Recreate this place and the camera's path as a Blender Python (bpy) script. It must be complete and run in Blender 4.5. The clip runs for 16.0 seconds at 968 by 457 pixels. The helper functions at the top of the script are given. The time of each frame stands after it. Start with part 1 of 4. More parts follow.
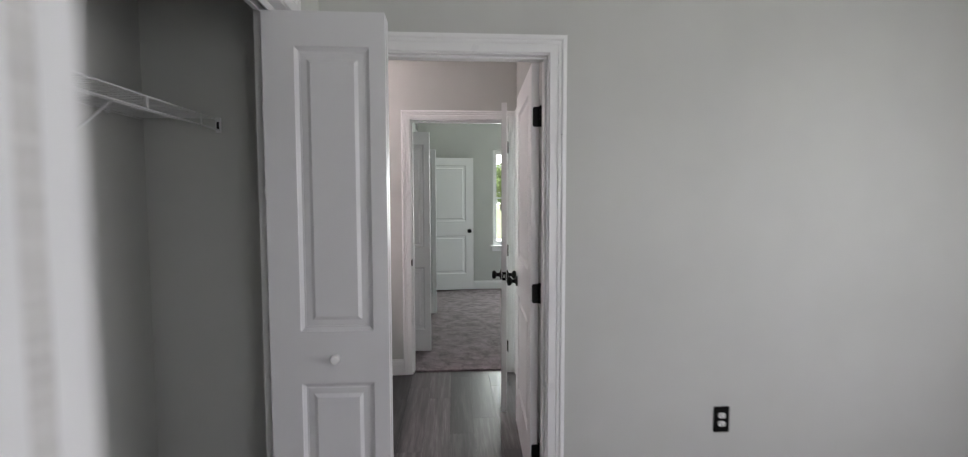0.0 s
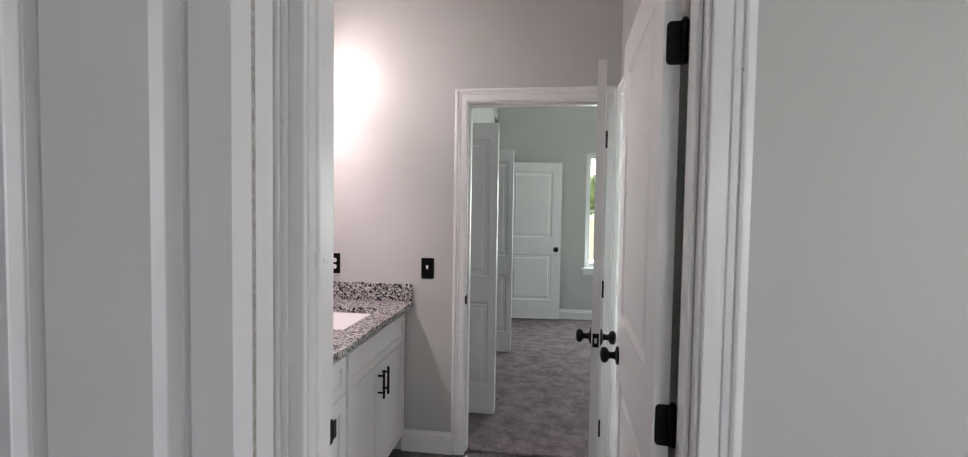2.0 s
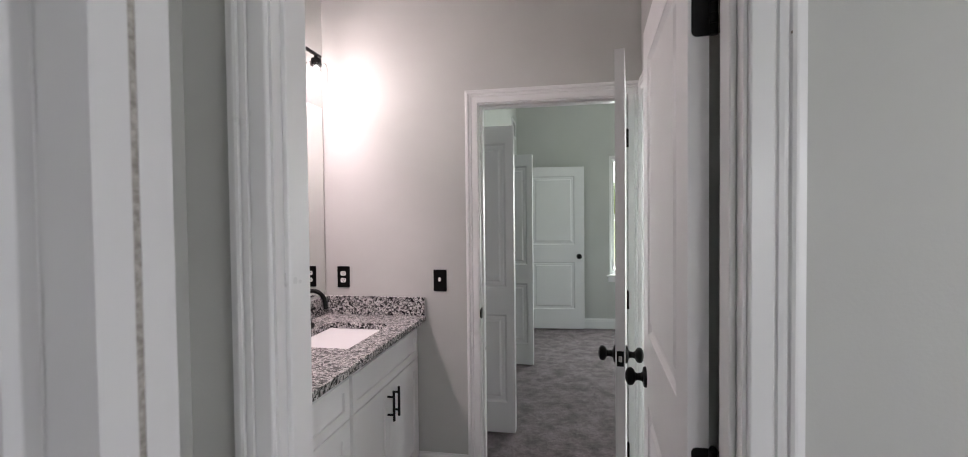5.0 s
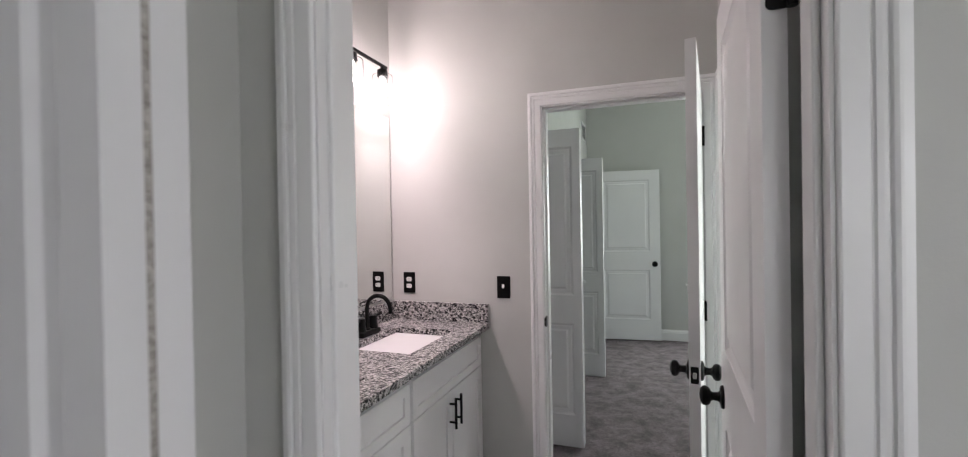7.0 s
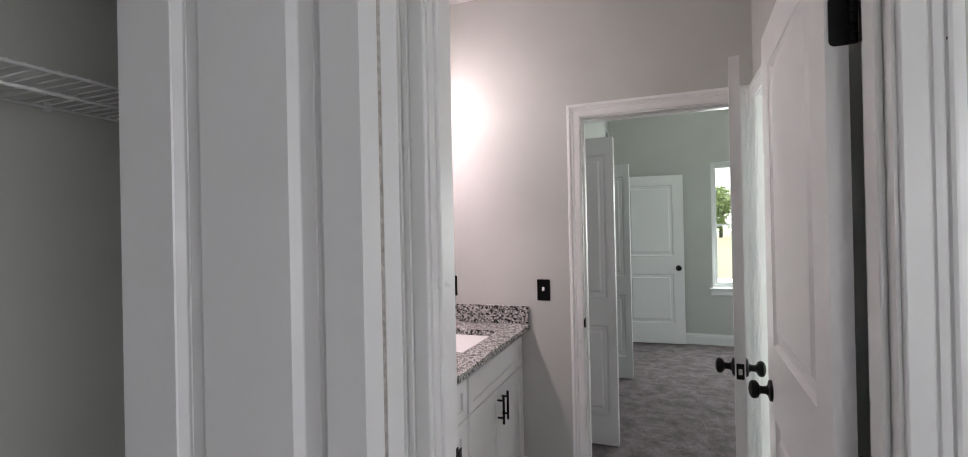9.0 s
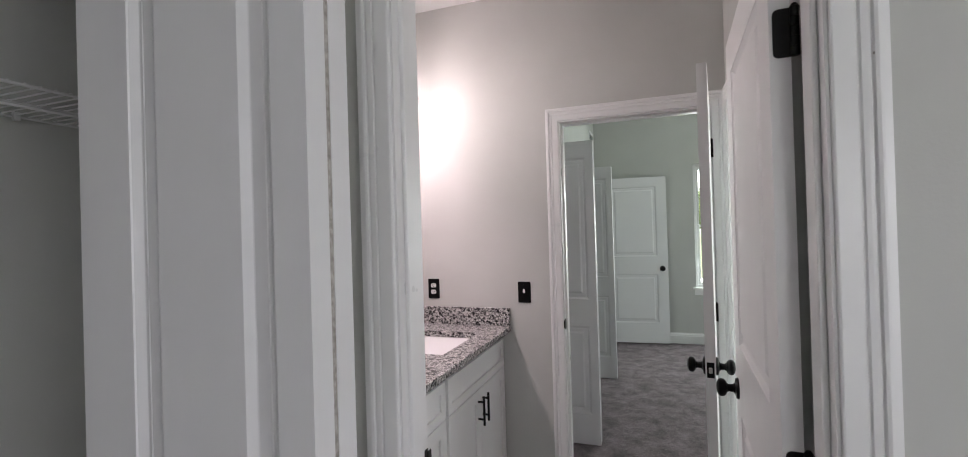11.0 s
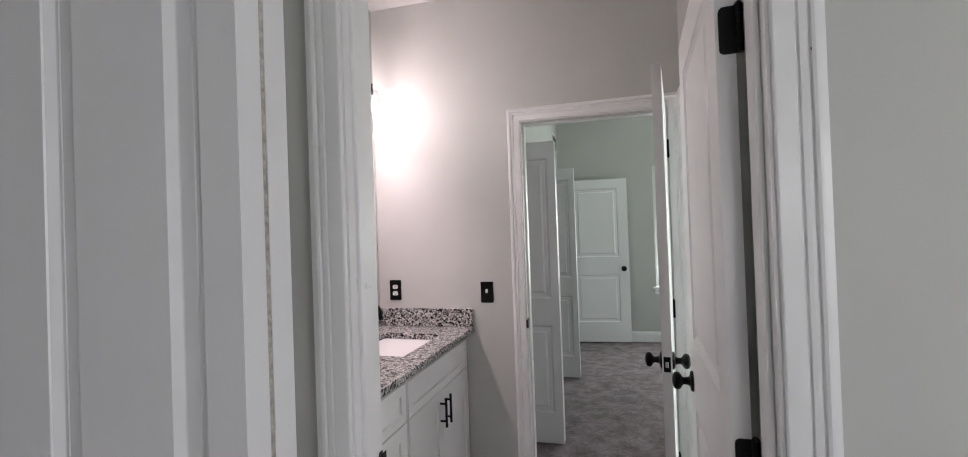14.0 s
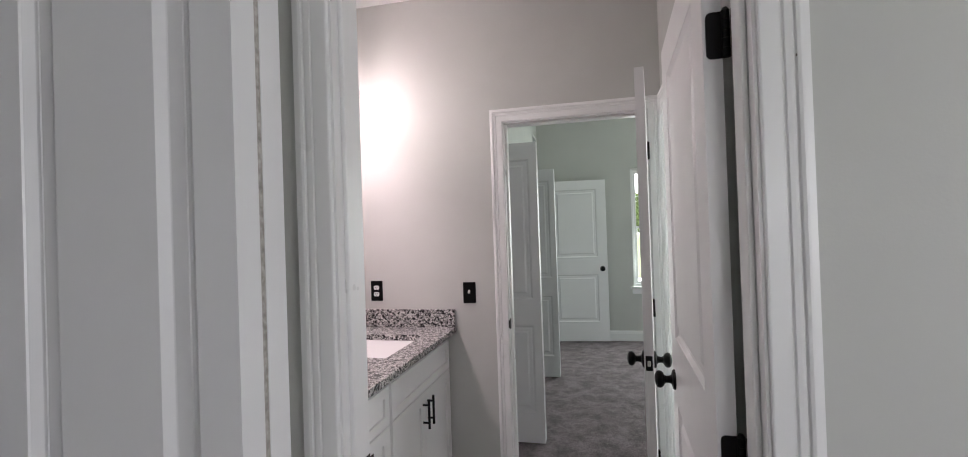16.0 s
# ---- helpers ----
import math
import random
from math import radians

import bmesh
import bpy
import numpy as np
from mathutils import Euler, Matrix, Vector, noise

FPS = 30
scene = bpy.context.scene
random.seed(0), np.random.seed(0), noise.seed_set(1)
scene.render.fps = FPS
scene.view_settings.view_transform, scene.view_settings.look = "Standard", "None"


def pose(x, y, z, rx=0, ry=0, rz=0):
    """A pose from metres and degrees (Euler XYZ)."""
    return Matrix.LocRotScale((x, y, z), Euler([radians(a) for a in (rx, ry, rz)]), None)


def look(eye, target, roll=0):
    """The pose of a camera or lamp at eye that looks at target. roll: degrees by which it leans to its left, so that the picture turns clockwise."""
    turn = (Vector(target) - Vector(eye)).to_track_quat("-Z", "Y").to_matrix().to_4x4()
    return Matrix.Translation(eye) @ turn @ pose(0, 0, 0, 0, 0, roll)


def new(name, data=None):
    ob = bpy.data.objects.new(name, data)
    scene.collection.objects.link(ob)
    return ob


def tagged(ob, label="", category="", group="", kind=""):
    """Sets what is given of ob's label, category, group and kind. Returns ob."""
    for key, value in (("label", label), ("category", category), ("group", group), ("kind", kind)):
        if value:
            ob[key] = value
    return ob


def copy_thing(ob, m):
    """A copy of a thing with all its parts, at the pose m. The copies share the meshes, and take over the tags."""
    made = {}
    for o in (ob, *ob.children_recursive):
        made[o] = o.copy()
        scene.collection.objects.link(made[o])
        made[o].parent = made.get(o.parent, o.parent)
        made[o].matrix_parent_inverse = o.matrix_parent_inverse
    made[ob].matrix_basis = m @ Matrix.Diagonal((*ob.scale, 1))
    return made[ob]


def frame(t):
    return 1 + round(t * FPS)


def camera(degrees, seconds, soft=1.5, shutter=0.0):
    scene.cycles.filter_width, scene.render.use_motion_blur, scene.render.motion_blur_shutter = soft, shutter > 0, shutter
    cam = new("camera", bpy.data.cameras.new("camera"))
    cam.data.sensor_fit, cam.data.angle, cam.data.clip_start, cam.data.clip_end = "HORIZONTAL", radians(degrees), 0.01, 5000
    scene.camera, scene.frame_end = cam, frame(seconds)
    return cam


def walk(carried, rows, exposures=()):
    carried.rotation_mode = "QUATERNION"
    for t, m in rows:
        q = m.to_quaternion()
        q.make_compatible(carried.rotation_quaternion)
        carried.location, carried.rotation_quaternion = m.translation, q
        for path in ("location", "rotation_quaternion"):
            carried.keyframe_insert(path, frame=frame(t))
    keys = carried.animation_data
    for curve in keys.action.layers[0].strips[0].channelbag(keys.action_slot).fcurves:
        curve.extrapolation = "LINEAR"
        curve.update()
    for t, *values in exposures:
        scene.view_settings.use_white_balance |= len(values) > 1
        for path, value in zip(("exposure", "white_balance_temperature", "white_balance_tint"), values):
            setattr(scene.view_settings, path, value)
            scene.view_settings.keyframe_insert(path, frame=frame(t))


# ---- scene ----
cam = camera(91.2, 16.0, soft=0.95, shutter=0.5)

EXPOSURES = [(0, 0.66), (0.5, 0.84), (1, 0.77), (1.5, 0.72), (3.5, 0.65), (6, 0.61), (9, 0.61), (12.5, 0.62), (16, 0.64)]
PATH = [
    (0, (0.407, -3.801, 1.421), (0.531, -1.809, 1.298), -0.1),
    (0.5, (0.514, -3.37, 1.404), (0.469, -1.374, 1.292), -0.2),
    (1, (0.544, -2.975, 1.422), (0.359, -0.987, 1.311), 0.2),
    (1.5, (0.546, -2.743, 1.445), (0.307, -0.76, 1.347), 0.4),
    (2, (0.526, -2.683, 1.442), (0.26, -0.702, 1.36), 0.9),
    (2.5, (0.509, -2.683, 1.45), (0.222, -0.705, 1.379), 0.7),
    (3, (0.505, -2.681, 1.447), (0.196, -0.706, 1.385), 0.5),
    (3.5, (0.511, -2.666, 1.439), (0.178, -0.695, 1.386), -0.1),
    (5.8, (0.598, -2.429, 1.446), (0.164, -0.478, 1.399), -1.1),
    (6, (0.608, -2.416, 1.451), (0.121, -0.477, 1.407), -1.2),
    (6.5, (0.621, -2.42, 1.452), (0.022, -0.512, 1.416), -1.1),
    (7, (0.596, -2.46, 1.432), (-0.068, -0.573, 1.417), -1.0),
    (7.5, (0.553, -2.549, 1.445), (-0.147, -0.675, 1.433), -1.0),
    (8, (0.515, -2.632, 1.444), (-0.194, -0.762, 1.441), -0.9),
    (8.5, (0.502, -2.632, 1.445), (-0.208, -0.763, 1.445), -1.0),
    (9, (0.487, -2.635, 1.44), (-0.225, -0.766, 1.446), -1.2),
    (11.5, (0.558, -2.641, 1.448), (-0.096, -0.751, 1.461), -1.7),
    (12, (0.56, -2.632, 1.443), (-0.07, -0.734, 1.459), -1.7),
    (12.5, (0.565, -2.628, 1.429), (-0.044, -0.723, 1.453), -1.8),
    (13, (0.565, -2.63, 1.436), (-0.021, -0.718, 1.456), -1.9),
    (13.5, (0.56, -2.631, 1.431), (-0.003, -0.711, 1.452), -2.0),
    (14, (0.566, -2.619, 1.428), (0.027, -0.694, 1.449), -2.0),
    (14.5, (0.558, -2.624, 1.429), (0.044, -0.691, 1.449), -2.0),
    (15, (0.558, -2.619, 1.439), (0.069, -0.679, 1.453), -2.1),
    (15.5, (0.543, -2.627, 1.44), (0.076, -0.682, 1.455), -2.1),
    (16, (0.541, -2.623, 1.43), (0.091, -0.675, 1.449), -1.9),
]
walk(cam, [(t, look(eye, target, roll)) for t, eye, target, roll in PATH], EXPOSURES)

SKY = 0.15

# ---- world and lights ----
world = bpy.data.worlds.new("world")
scene.world = world
world.use_nodes = True
_nt = world.node_tree
_sky = _nt.nodes.new("ShaderNodeTexSky")
_sky.sky_type = "NISHITA"
_sky.sun_disc = False
_sky.sun_elevation = radians(80)
_sky.sun_rotation = radians(130)
_sky.air_density, _sky.dust_density = 1.0, 0.6
_nt.links.new(_sky.outputs[0], _nt.nodes["Background"].inputs[0])
_nt.nodes["Background"].inputs[1].default_value = SKY

sun = new("sun", bpy.data.lights.new("sun", "SUN"))
sun.data.energy, sun.data.angle, sun.data.color = 5.0, radians(12), (1.0, 0.97, 0.92)
sun.matrix_world = look((0, 0, 0), (-0.12, 0.10, -1.0))


def area(name, m, w, h, power, colour):
    ob = new(name, bpy.data.lights.new(name, "AREA"))
    ob.data.shape, ob.data.size, ob.data.size_y = "RECTANGLE", w, h
    ob.data.energy, ob.data.color = power, colour
    ob.matrix_world = m
    return ob


DAY = (0.985, 0.965, 1.01)
GREEN_DAY = (0.91, 1.0, 0.97)
area("sky_light_side_window", look((3.52, -3.6, 1.45), (0, -3.6, -0.3)), 1.8, 1.5, 22, DAY)
area("sky_light_back_window", look((1.7, -5.66, 1.45), (1.7, -2.2, -0.8)), 0.9, 1.5, 12.5, DAY)
area("sky_light_far_window", look((1.47, 3.66, 1.45), (1.47, 0, 1.2)), 0.85, 1.4, 22, GREEN_DAY)
area("sky_light_far_side_window", look((3.33, 1.9, 1.45), (0, 1.9, 1.2)), 1.7, 1.4, 10, GREEN_DAY)
area("sky_light_bath_window", look((3.33, -0.6, 1.5), (0, -0.6, 1.3)), 0.85, 1.3, 36, (0.96, 1.0, 0.97))
LAMP_POWER = 2.1
DOWN_POWER = 10.5
LAMP = (1.0, 0.775, 0.83)

# ---- materials ----


def mat(name, colour=(0.5, 0.5, 0.5), rough=0.5, metal=0.0, spec=0.5):
    m = bpy.data.materials.new(name)
    m.use_nodes = True
    b = m.node_tree.nodes["Principled BSDF"]
    b.inputs["Base Color"].default_value = (*colour, 1)
    b.inputs["Roughness"].default_value = rough
    b.inputs["Metallic"].default_value = metal
    b.inputs["Specular IOR Level"].default_value = spec
    return m, m.node_tree, b


def coords(nt, scale=(1, 1, 1)):
    tc, mp = nt.nodes.new("ShaderNodeTexCoord"), nt.nodes.new("ShaderNodeMapping")
    mp.inputs["Scale"].default_value = scale
    nt.links.new(tc.outputs["Object"], mp.inputs[0])
    return mp.outputs[0]


def noise_tex(nt, vec, scale, detail=4.0, rough=0.55):
    n = nt.nodes.new("ShaderNodeTexNoise")
    n.inputs["Scale"].default_value, n.inputs["Detail"].default_value, n.inputs["Roughness"].default_value = scale, detail, rough
    nt.links.new(vec, n.inputs["Vector"])
    return n.outputs["Fac"]


def ramp(nt, fac, stops, interp="LINEAR"):
    r = nt.nodes.new("ShaderNodeValToRGB")
    r.color_ramp.interpolation = interp
    while len(r.color_ramp.elements) < len(stops):
        r.color_ramp.elements.new(0.5)
    for e, (p, c) in zip(r.color_ramp.elements, stops):
        e.position, e.color = p, (*c, 1)
    nt.links.new(fac, r.inputs[0])
    return r.outputs[0]


def bump(nt, b, height, strength, dist=0.001, prev=None):
    n = nt.nodes.new("ShaderNodeBump")
    n.inputs["Strength"].default_value, n.inputs["Distance"].default_value = strength, dist
    nt.links.new(height, n.inputs["Height"])
    if prev:
        nt.links.new(prev, n.inputs["Normal"])
    nt.links.new(n.outputs[0], b.inputs["Normal"])
    return n.outputs[0]


def grey(a):
    return (a, a, a)


def rough_range(nt, b, fac, lo, hi):
    nt.links.new(ramp(nt, fac, [(0.3, grey(lo)), (0.7, grey(hi))]), b.inputs["Roughness"])


def paint(name, colour, rough, grain=260.0, strength=0.25, dist=0.0008, vary=0.04, wave=0.2):
    """Wall or trim paint: faint uneven tone, roller texture and long soft waves."""
    m, nt, b = mat(name, colour, rough)
    v = coords(nt)
    big = noise_tex(nt, v, 1.7, 3)
    nt.links.new(ramp(nt, big, [(0.3, tuple(c * (1 - vary) for c in colour)), (0.7, tuple(c * (1 + vary) for c in colour))]), b.inputs["Base Color"])
    rough_range(nt, b, noise_tex(nt, v, 9, 4), rough - 0.05, rough + 0.08)
    n1 = bump(nt, b, noise_tex(nt, v, grain, 3), strength, dist)
    if wave:
        bump(nt, b, noise_tex(nt, v, 14, 2), wave, 0.002, n1)
    return m


WALL = paint("wall_paint", (0.535, 0.54, 0.52), 0.6, 160, 0.3, 0.0010)
CEIL = paint("ceiling_paint", (0.84, 0.84, 0.83), 0.85, 120, 0.5, 0.0015)
TRIM = paint("trim_paint", (0.81, 0.81, 0.81), 0.32, 500, 0.02, 0.0002, 0.012, 0.0)
CABINET = paint("cabinet_paint", (0.80, 0.80, 0.80), 0.35, 600, 0.05, 0.0003, 0.015, 0.03)


def door_paint(name="door_paint", k=1.0, blue=1.0):
    m, nt, b = mat(name, (0.76, 0.76, 0.77), 0.33)
    v = coords(nt, (1, 1, 0.06))
    rough_range(nt, b, noise_tex(nt, coords(nt), 7, 4), 0.28, 0.42)
    nt.links.new(ramp(nt, noise_tex(nt, coords(nt), 2.2, 3), [(0.3, (0.80 * k, 0.797 * k, 0.805 * k * blue)), (0.7, (0.83 * k, 0.827 * k, 0.832 * k * blue))]), b.inputs["Base Color"])
    bump(nt, b, noise_tex(nt, v, 240, 5, 0.7), 0.05, 0.0003)
    return m


DOOR = door_paint()
# The door paint again, darkened: the closet doors' dimmer light is in its colour.
DOOR_SHADED = door_paint("closet_door_paint_shaded", 0.86, 1.01)


def raw_edge():
    m, nt, b = mat("raw_board_edge", (0.4, 0.36, 0.32), 0.8)
    nt.links.new(ramp(nt, noise_tex(nt, coords(nt), 110, 5), [(0.35, (0.27, 0.25, 0.23)), (0.65, (0.48, 0.455, 0.43))]), b.inputs["Base Color"])
    return m


RAW = raw_edge()


def black_metal():
    m, nt, b = mat("black_metal", (0.004, 0.004, 0.004), 0.36, 0.0, 0.2)
    v = coords(nt)
    rough_range(nt, b, noise_tex(nt, v, 60, 4), 0.3, 0.5)
    bump(nt, b, noise_tex(nt, v, 900, 2), 0.1, 0.0002)
    return m


BLACK = black_metal()
BLACK_PLASTIC = mat("black_plastic", (0.004, 0.004, 0.004), 0.45, 0, 0.12)[0]
WHITE_PLASTIC = mat("white_plastic", (0.75, 0.74, 0.72), 0.35)[0]
DARK = mat("dark_slot", (0.01, 0.01, 0.01), 0.7)[0]
PORCELAIN = mat("porcelain", (0.82, 0.82, 0.82), 0.12)[0]
STEEL = mat("brushed_steel", (0.55, 0.54, 0.52), 0.35, 1.0)[0]
MIRROR = mat("mirror_silver", (0.86, 0.89, 0.87), 0.02, 1.0)[0]
WIRE = mat("wire_vinyl", (0.72, 0.72, 0.72), 0.4)[0]
VINYL = mat("window_vinyl", (0.8, 0.8, 0.8), 0.35)[0]


def glass(name, rough=0.0):
    m, nt, b = mat(name, (1, 1, 1), rough)
    b.inputs["Transmission Weight"].default_value = 1
    b.inputs["IOR"].default_value = 1.45
    return m


GLASS = glass("clear_glass")


def granite():
    m, nt, b = mat("speckled_granite", (0.4, 0.4, 0.4), 0.28, 0, 0.25)
    v = coords(nt)
    warp = nt.nodes.new("ShaderNodeVectorMath")
    warp.operation = "MULTIPLY_ADD"
    wn = nt.nodes.new("ShaderNodeTexNoise")
    wn.inputs["Scale"].default_value = 90
    nt.links.new(v, wn.inputs["Vector"])
    nt.links.new(wn.outputs["Color"], warp.inputs[0])
    warp.inputs[1].default_value = (0.012, 0.012, 0.012)
    nt.links.new(v, warp.inputs[2])
    cols = []
    for scale, stops in ((100, [(0.0, (0.006, 0.006, 0.007)), (0.34, (0.06, 0.06, 0.062)), (0.45, (0.22, 0.217, 0.215)), (0.62, (0.62, 0.61, 0.60)), (0.82, (0.40, 0.385, 0.375))]),
                         (230, [(0.0, (0.008, 0.008, 0.008)), (0.42, (0.5, 0.49, 0.485)), (0.7, (0.7, 0.69, 0.68))])):
        vo = nt.nodes.new("ShaderNodeTexVoronoi")
        vo.inputs["Scale"].default_value = scale
        nt.links.new(warp.outputs[0], vo.inputs["Vector"])
        sep = nt.nodes.new("ShaderNodeSeparateColor")
        nt.links.new(vo.outputs["Color"], sep.inputs[0])
        cols.append(ramp(nt, sep.outputs[0], stops, "CONSTANT"))
    mix = nt.nodes.new("ShaderNodeMix")
    mix.data_type = "RGBA"
    nt.links.new(ramp(nt, noise_tex(nt, v, 55, 3), [(0.5, grey(0)), (0.56, grey(1))]), mix.inputs[0])
    nt.links.new(cols[0], mix.inputs[6])
    nt.links.new(cols[1], mix.inputs[7])
    nt.links.new(mix.outputs[2], b.inputs["Base Color"])
    rough_range(nt, b, noise_tex(nt, v, 120, 3), 0.24, 0.38)
    return m


GRANITE = granite()


def carpet():
    m, nt, b = mat("carpet_pile", (0.2, 0.19, 0.19), 0.95, 0, 0.1)
    v = coords(nt)
    patch = ramp(nt, noise_tex(nt, v, 8, 10, 0.73), [(0.36, (0.128, 0.101, 0.110)), (0.62, (0.315, 0.256, 0.272))])
    fibre = ramp(nt, noise_tex(nt, v, 110, 6, 0.75), [(0.34, grey(0.55)), (0.66, grey(1.3))])
    mix = nt.nodes.new("ShaderNodeMix")
    mix.data_type, mix.blend_type = "RGBA", "MULTIPLY"
    mix.inputs[0].default_value = 1
    nt.links.new(patch, mix.inputs[6])
    nt.links.new(fibre, mix.inputs[7])
    nt.links.new(mix.outputs[2], b.inputs["Base Color"])
    b.inputs["Sheen Weight"].default_value = 0.15
    n1 = bump(nt, b, noise_tex(nt, v, 300, 4), 0.9, 0.006)
    n2 = bump(nt, b, noise_tex(nt, v, 45, 5), 0.7, 0.008, n1)
    bump(nt, b, noise_tex(nt, v, 11, 4), 0.35, 0.012, n2)
    return m


CARPET = carpet()


def plank_mat():
    m, nt, b = mat("grey_vinyl_plank", (0.1, 0.1, 0.1), 0.35)
    v = coords(nt, (1.0, 0.06, 1.0))
    oi = nt.nodes.new("ShaderNodeObjectInfo")
    add = nt.nodes.new("ShaderNodeVectorMath")
    nt.links.new(v, add.inputs[0])
    sc = nt.nodes.new("ShaderNodeVectorMath")
    sc.operation = "SCALE"
    sc.inputs[0].default_value = (13, 7, 3)
    nt.links.new(oi.outputs["Random"], sc.inputs["Scale"])
    nt.links.new(sc.outputs[0], add.inputs[1])
    g = noise_tex(nt, add.outputs[0], 38, 8, 0.68)
    c = ramp(nt, g, [(0.3, (0.032, 0.029, 0.030)), (0.5, (0.075, 0.069, 0.071)), (0.68, (0.150, 0.140, 0.143))])
    tone = ramp(nt, oi.outputs["Random"], [(0, grey(0.55)), (1, grey(1.5))])
    mix = nt.nodes.new("ShaderNodeMix")
    mix.data_type, mix.blend_type = "RGBA", "MULTIPLY"
    mix.inputs[0].default_value = 1
    nt.links.new(c, mix.inputs[6])
    nt.links.new(tone, mix.inputs[7])
    nt.links.new(mix.outputs[2], b.inputs["Base Color"])
    rough_range(nt, b, g, 0.28, 0.45)
    bump(nt, b, g, 0.2, 0.0006)
    return m


PLANK = plank_mat()


def emit(name, colour, strength):
    m, nt, b = mat(name, colour, 0.3)
    b.inputs["Emission Color"].default_value = (*colour, 1)
    b.inputs["Emission Strength"].default_value = strength
    return m


def leafy(name, lo, hi):
    m, nt, b = mat(name, lo, 0.7)
    nt.links.new(ramp(nt, noise_tex(nt, coords(nt), 3.0, 6), [(0.3, lo), (0.7, hi)]), b.inputs["Base Color"])
    return m


GRASS = leafy("grass", (0.24, 0.28, 0.13), (0.36, 0.40, 0.20))
LEAF = leafy("leaves", (0.22, 0.30, 0.09), (0.38, 0.46, 0.17))
BARK = leafy("bark", (0.12, 0.09, 0.07), (0.2, 0.16, 0.13))
OUTER = paint("outer_siding", (0.6, 0.6, 0.58), 0.7)

# ---- mesh helpers ----


def box(bm, x0, x1, y0, y1, z0, z1):
    v = [bm.verts.new((x, y, z)) for z in (z0, z1) for y in (y0, y1) for x in (x0, x1)]
    for f in ((0, 2, 3, 1), (4, 5, 7, 6), (0, 1, 5, 4), (2, 6, 7, 3), (0, 4, 6, 2), (1, 3, 7, 5)):
        bm.faces.new([v[i] for i in f])


def rbox(bm, x0, x1, y0, y1, z0, z1, r=0.002, seg=2):
    """A box with rounded edges."""
    tmp = bmesh.new()
    box(tmp, x0, x1, y0, y1, z0, z1)
    bmesh.ops.bevel(tmp, geom=tmp.edges[:], offset=r, segments=seg, profile=0.5, affect="EDGES")
    join(bm, tmp)


def join(bm, tmp, m=None):
    me = bpy.data.meshes.new("tmp")
    if m is not None:
        tmp.transform(m)
    tmp.to_mesh(me)
    tmp.free()
    bm.from_mesh(me)
    bpy.data.meshes.remove(me)


def cyl(bm, p0, p1, r0, r1=None, n=16, cap=True):
    p0, p1 = Vector(p0), Vector(p1)
    r1 = r0 if r1 is None else r1
    d = (p1 - p0).normalized()
    a = d.orthogonal().normalized()
    b = d.cross(a)
    rings = []
    for p, r in ((p0, r0), (p1, r1)):
        rings.append([bm.verts.new(p + (a * math.cos(2 * math.pi * i / n) + b * math.sin(2 * math.pi * i / n)) * r) for i in range(n)])
    for i in range(n):
        bm.faces.new((rings[0][i], rings[0][(i + 1) % n], rings[1][(i + 1) % n], rings[1][i]))
    if cap:
        bm.faces.new(rings[0][::-1])
        bm.faces.new(rings[1])


def lathe(bm, profile, n=24, m=None):
    """profile: (radius, height) from bottom to top, turned about z."""
    tmp = bmesh.new()
    rings = [[tmp.verts.new((r * math.cos(2 * math.pi * i / n), r * math.sin(2 * math.pi * i / n), z)) for i in range(n)] for r, z in profile]
    for a, b in zip(rings, rings[1:]):
        for i in range(n):
            tmp.faces.new((a[i], a[(i + 1) % n], b[(i + 1) % n], b[i]))
    if profile[0][0] > 1e-5:
        tmp.faces.new(rings[0][::-1])
    if profile[-1][0] > 1e-5:
        tmp.faces.new(rings[-1])
    bmesh.ops.remove_doubles(tmp, verts=tmp.verts[:], dist=1e-5)
    join(bm, tmp, m)


def tube(bm, pts, r, n=10):
    """A bent round bar through the points."""
    pts = [Vector(p) for p in pts]
    rings, ref = [], None
    for i, p in enumerate(pts):
        d = (pts[min(i + 1, len(pts) - 1)] - pts[max(i - 1, 0)]).normalized()
        a = (ref - d * ref.dot(d)).normalized() if ref is not None else d.orthogonal().normalized()
        ref = a
        b = d.cross(a)
        rings.append([bm.verts.new(p + (a * math.cos(2 * math.pi * k / n) + b * math.sin(2 * math.pi * k / n)) * r) for k in range(n)])
    for r0, r1 in zip(rings, rings[1:]):
        for k in range(n):
            bm.faces.new((r0[k], r0[(k + 1) % n], r1[(k + 1) % n], r1[k]))
    bm.faces.new(rings[0][::-1])
    bm.faces.new(rings[-1])


def mesh_ob(name, bm, material, smooth=False):
    bmesh.ops.recalc_face_normals(bm, faces=bm.faces[:])
    me = bpy.data.meshes.new(name)
    bm.to_mesh(me)
    bm.free()
    me.materials.append(material)
    if smooth:
        me.shade_smooth()
        me.set_sharp_from_angle(angle=radians(35))
    return new(name, me)


def part(name, bm, material, parent, label="", smooth=False):
    ob = mesh_ob(name, bm, material, smooth)
    ob.parent = parent
    return tagged(ob, label)


def thing(name, m, label, category, group="", kind=""):
    ob = new(name)
    ob.matrix_world = m
    return tagged(ob, label, category, group, kind)


def struct(name, bm, material, label="", smooth=False):
    return tagged(mesh_ob(name, bm, material, smooth), label, kind="structure")


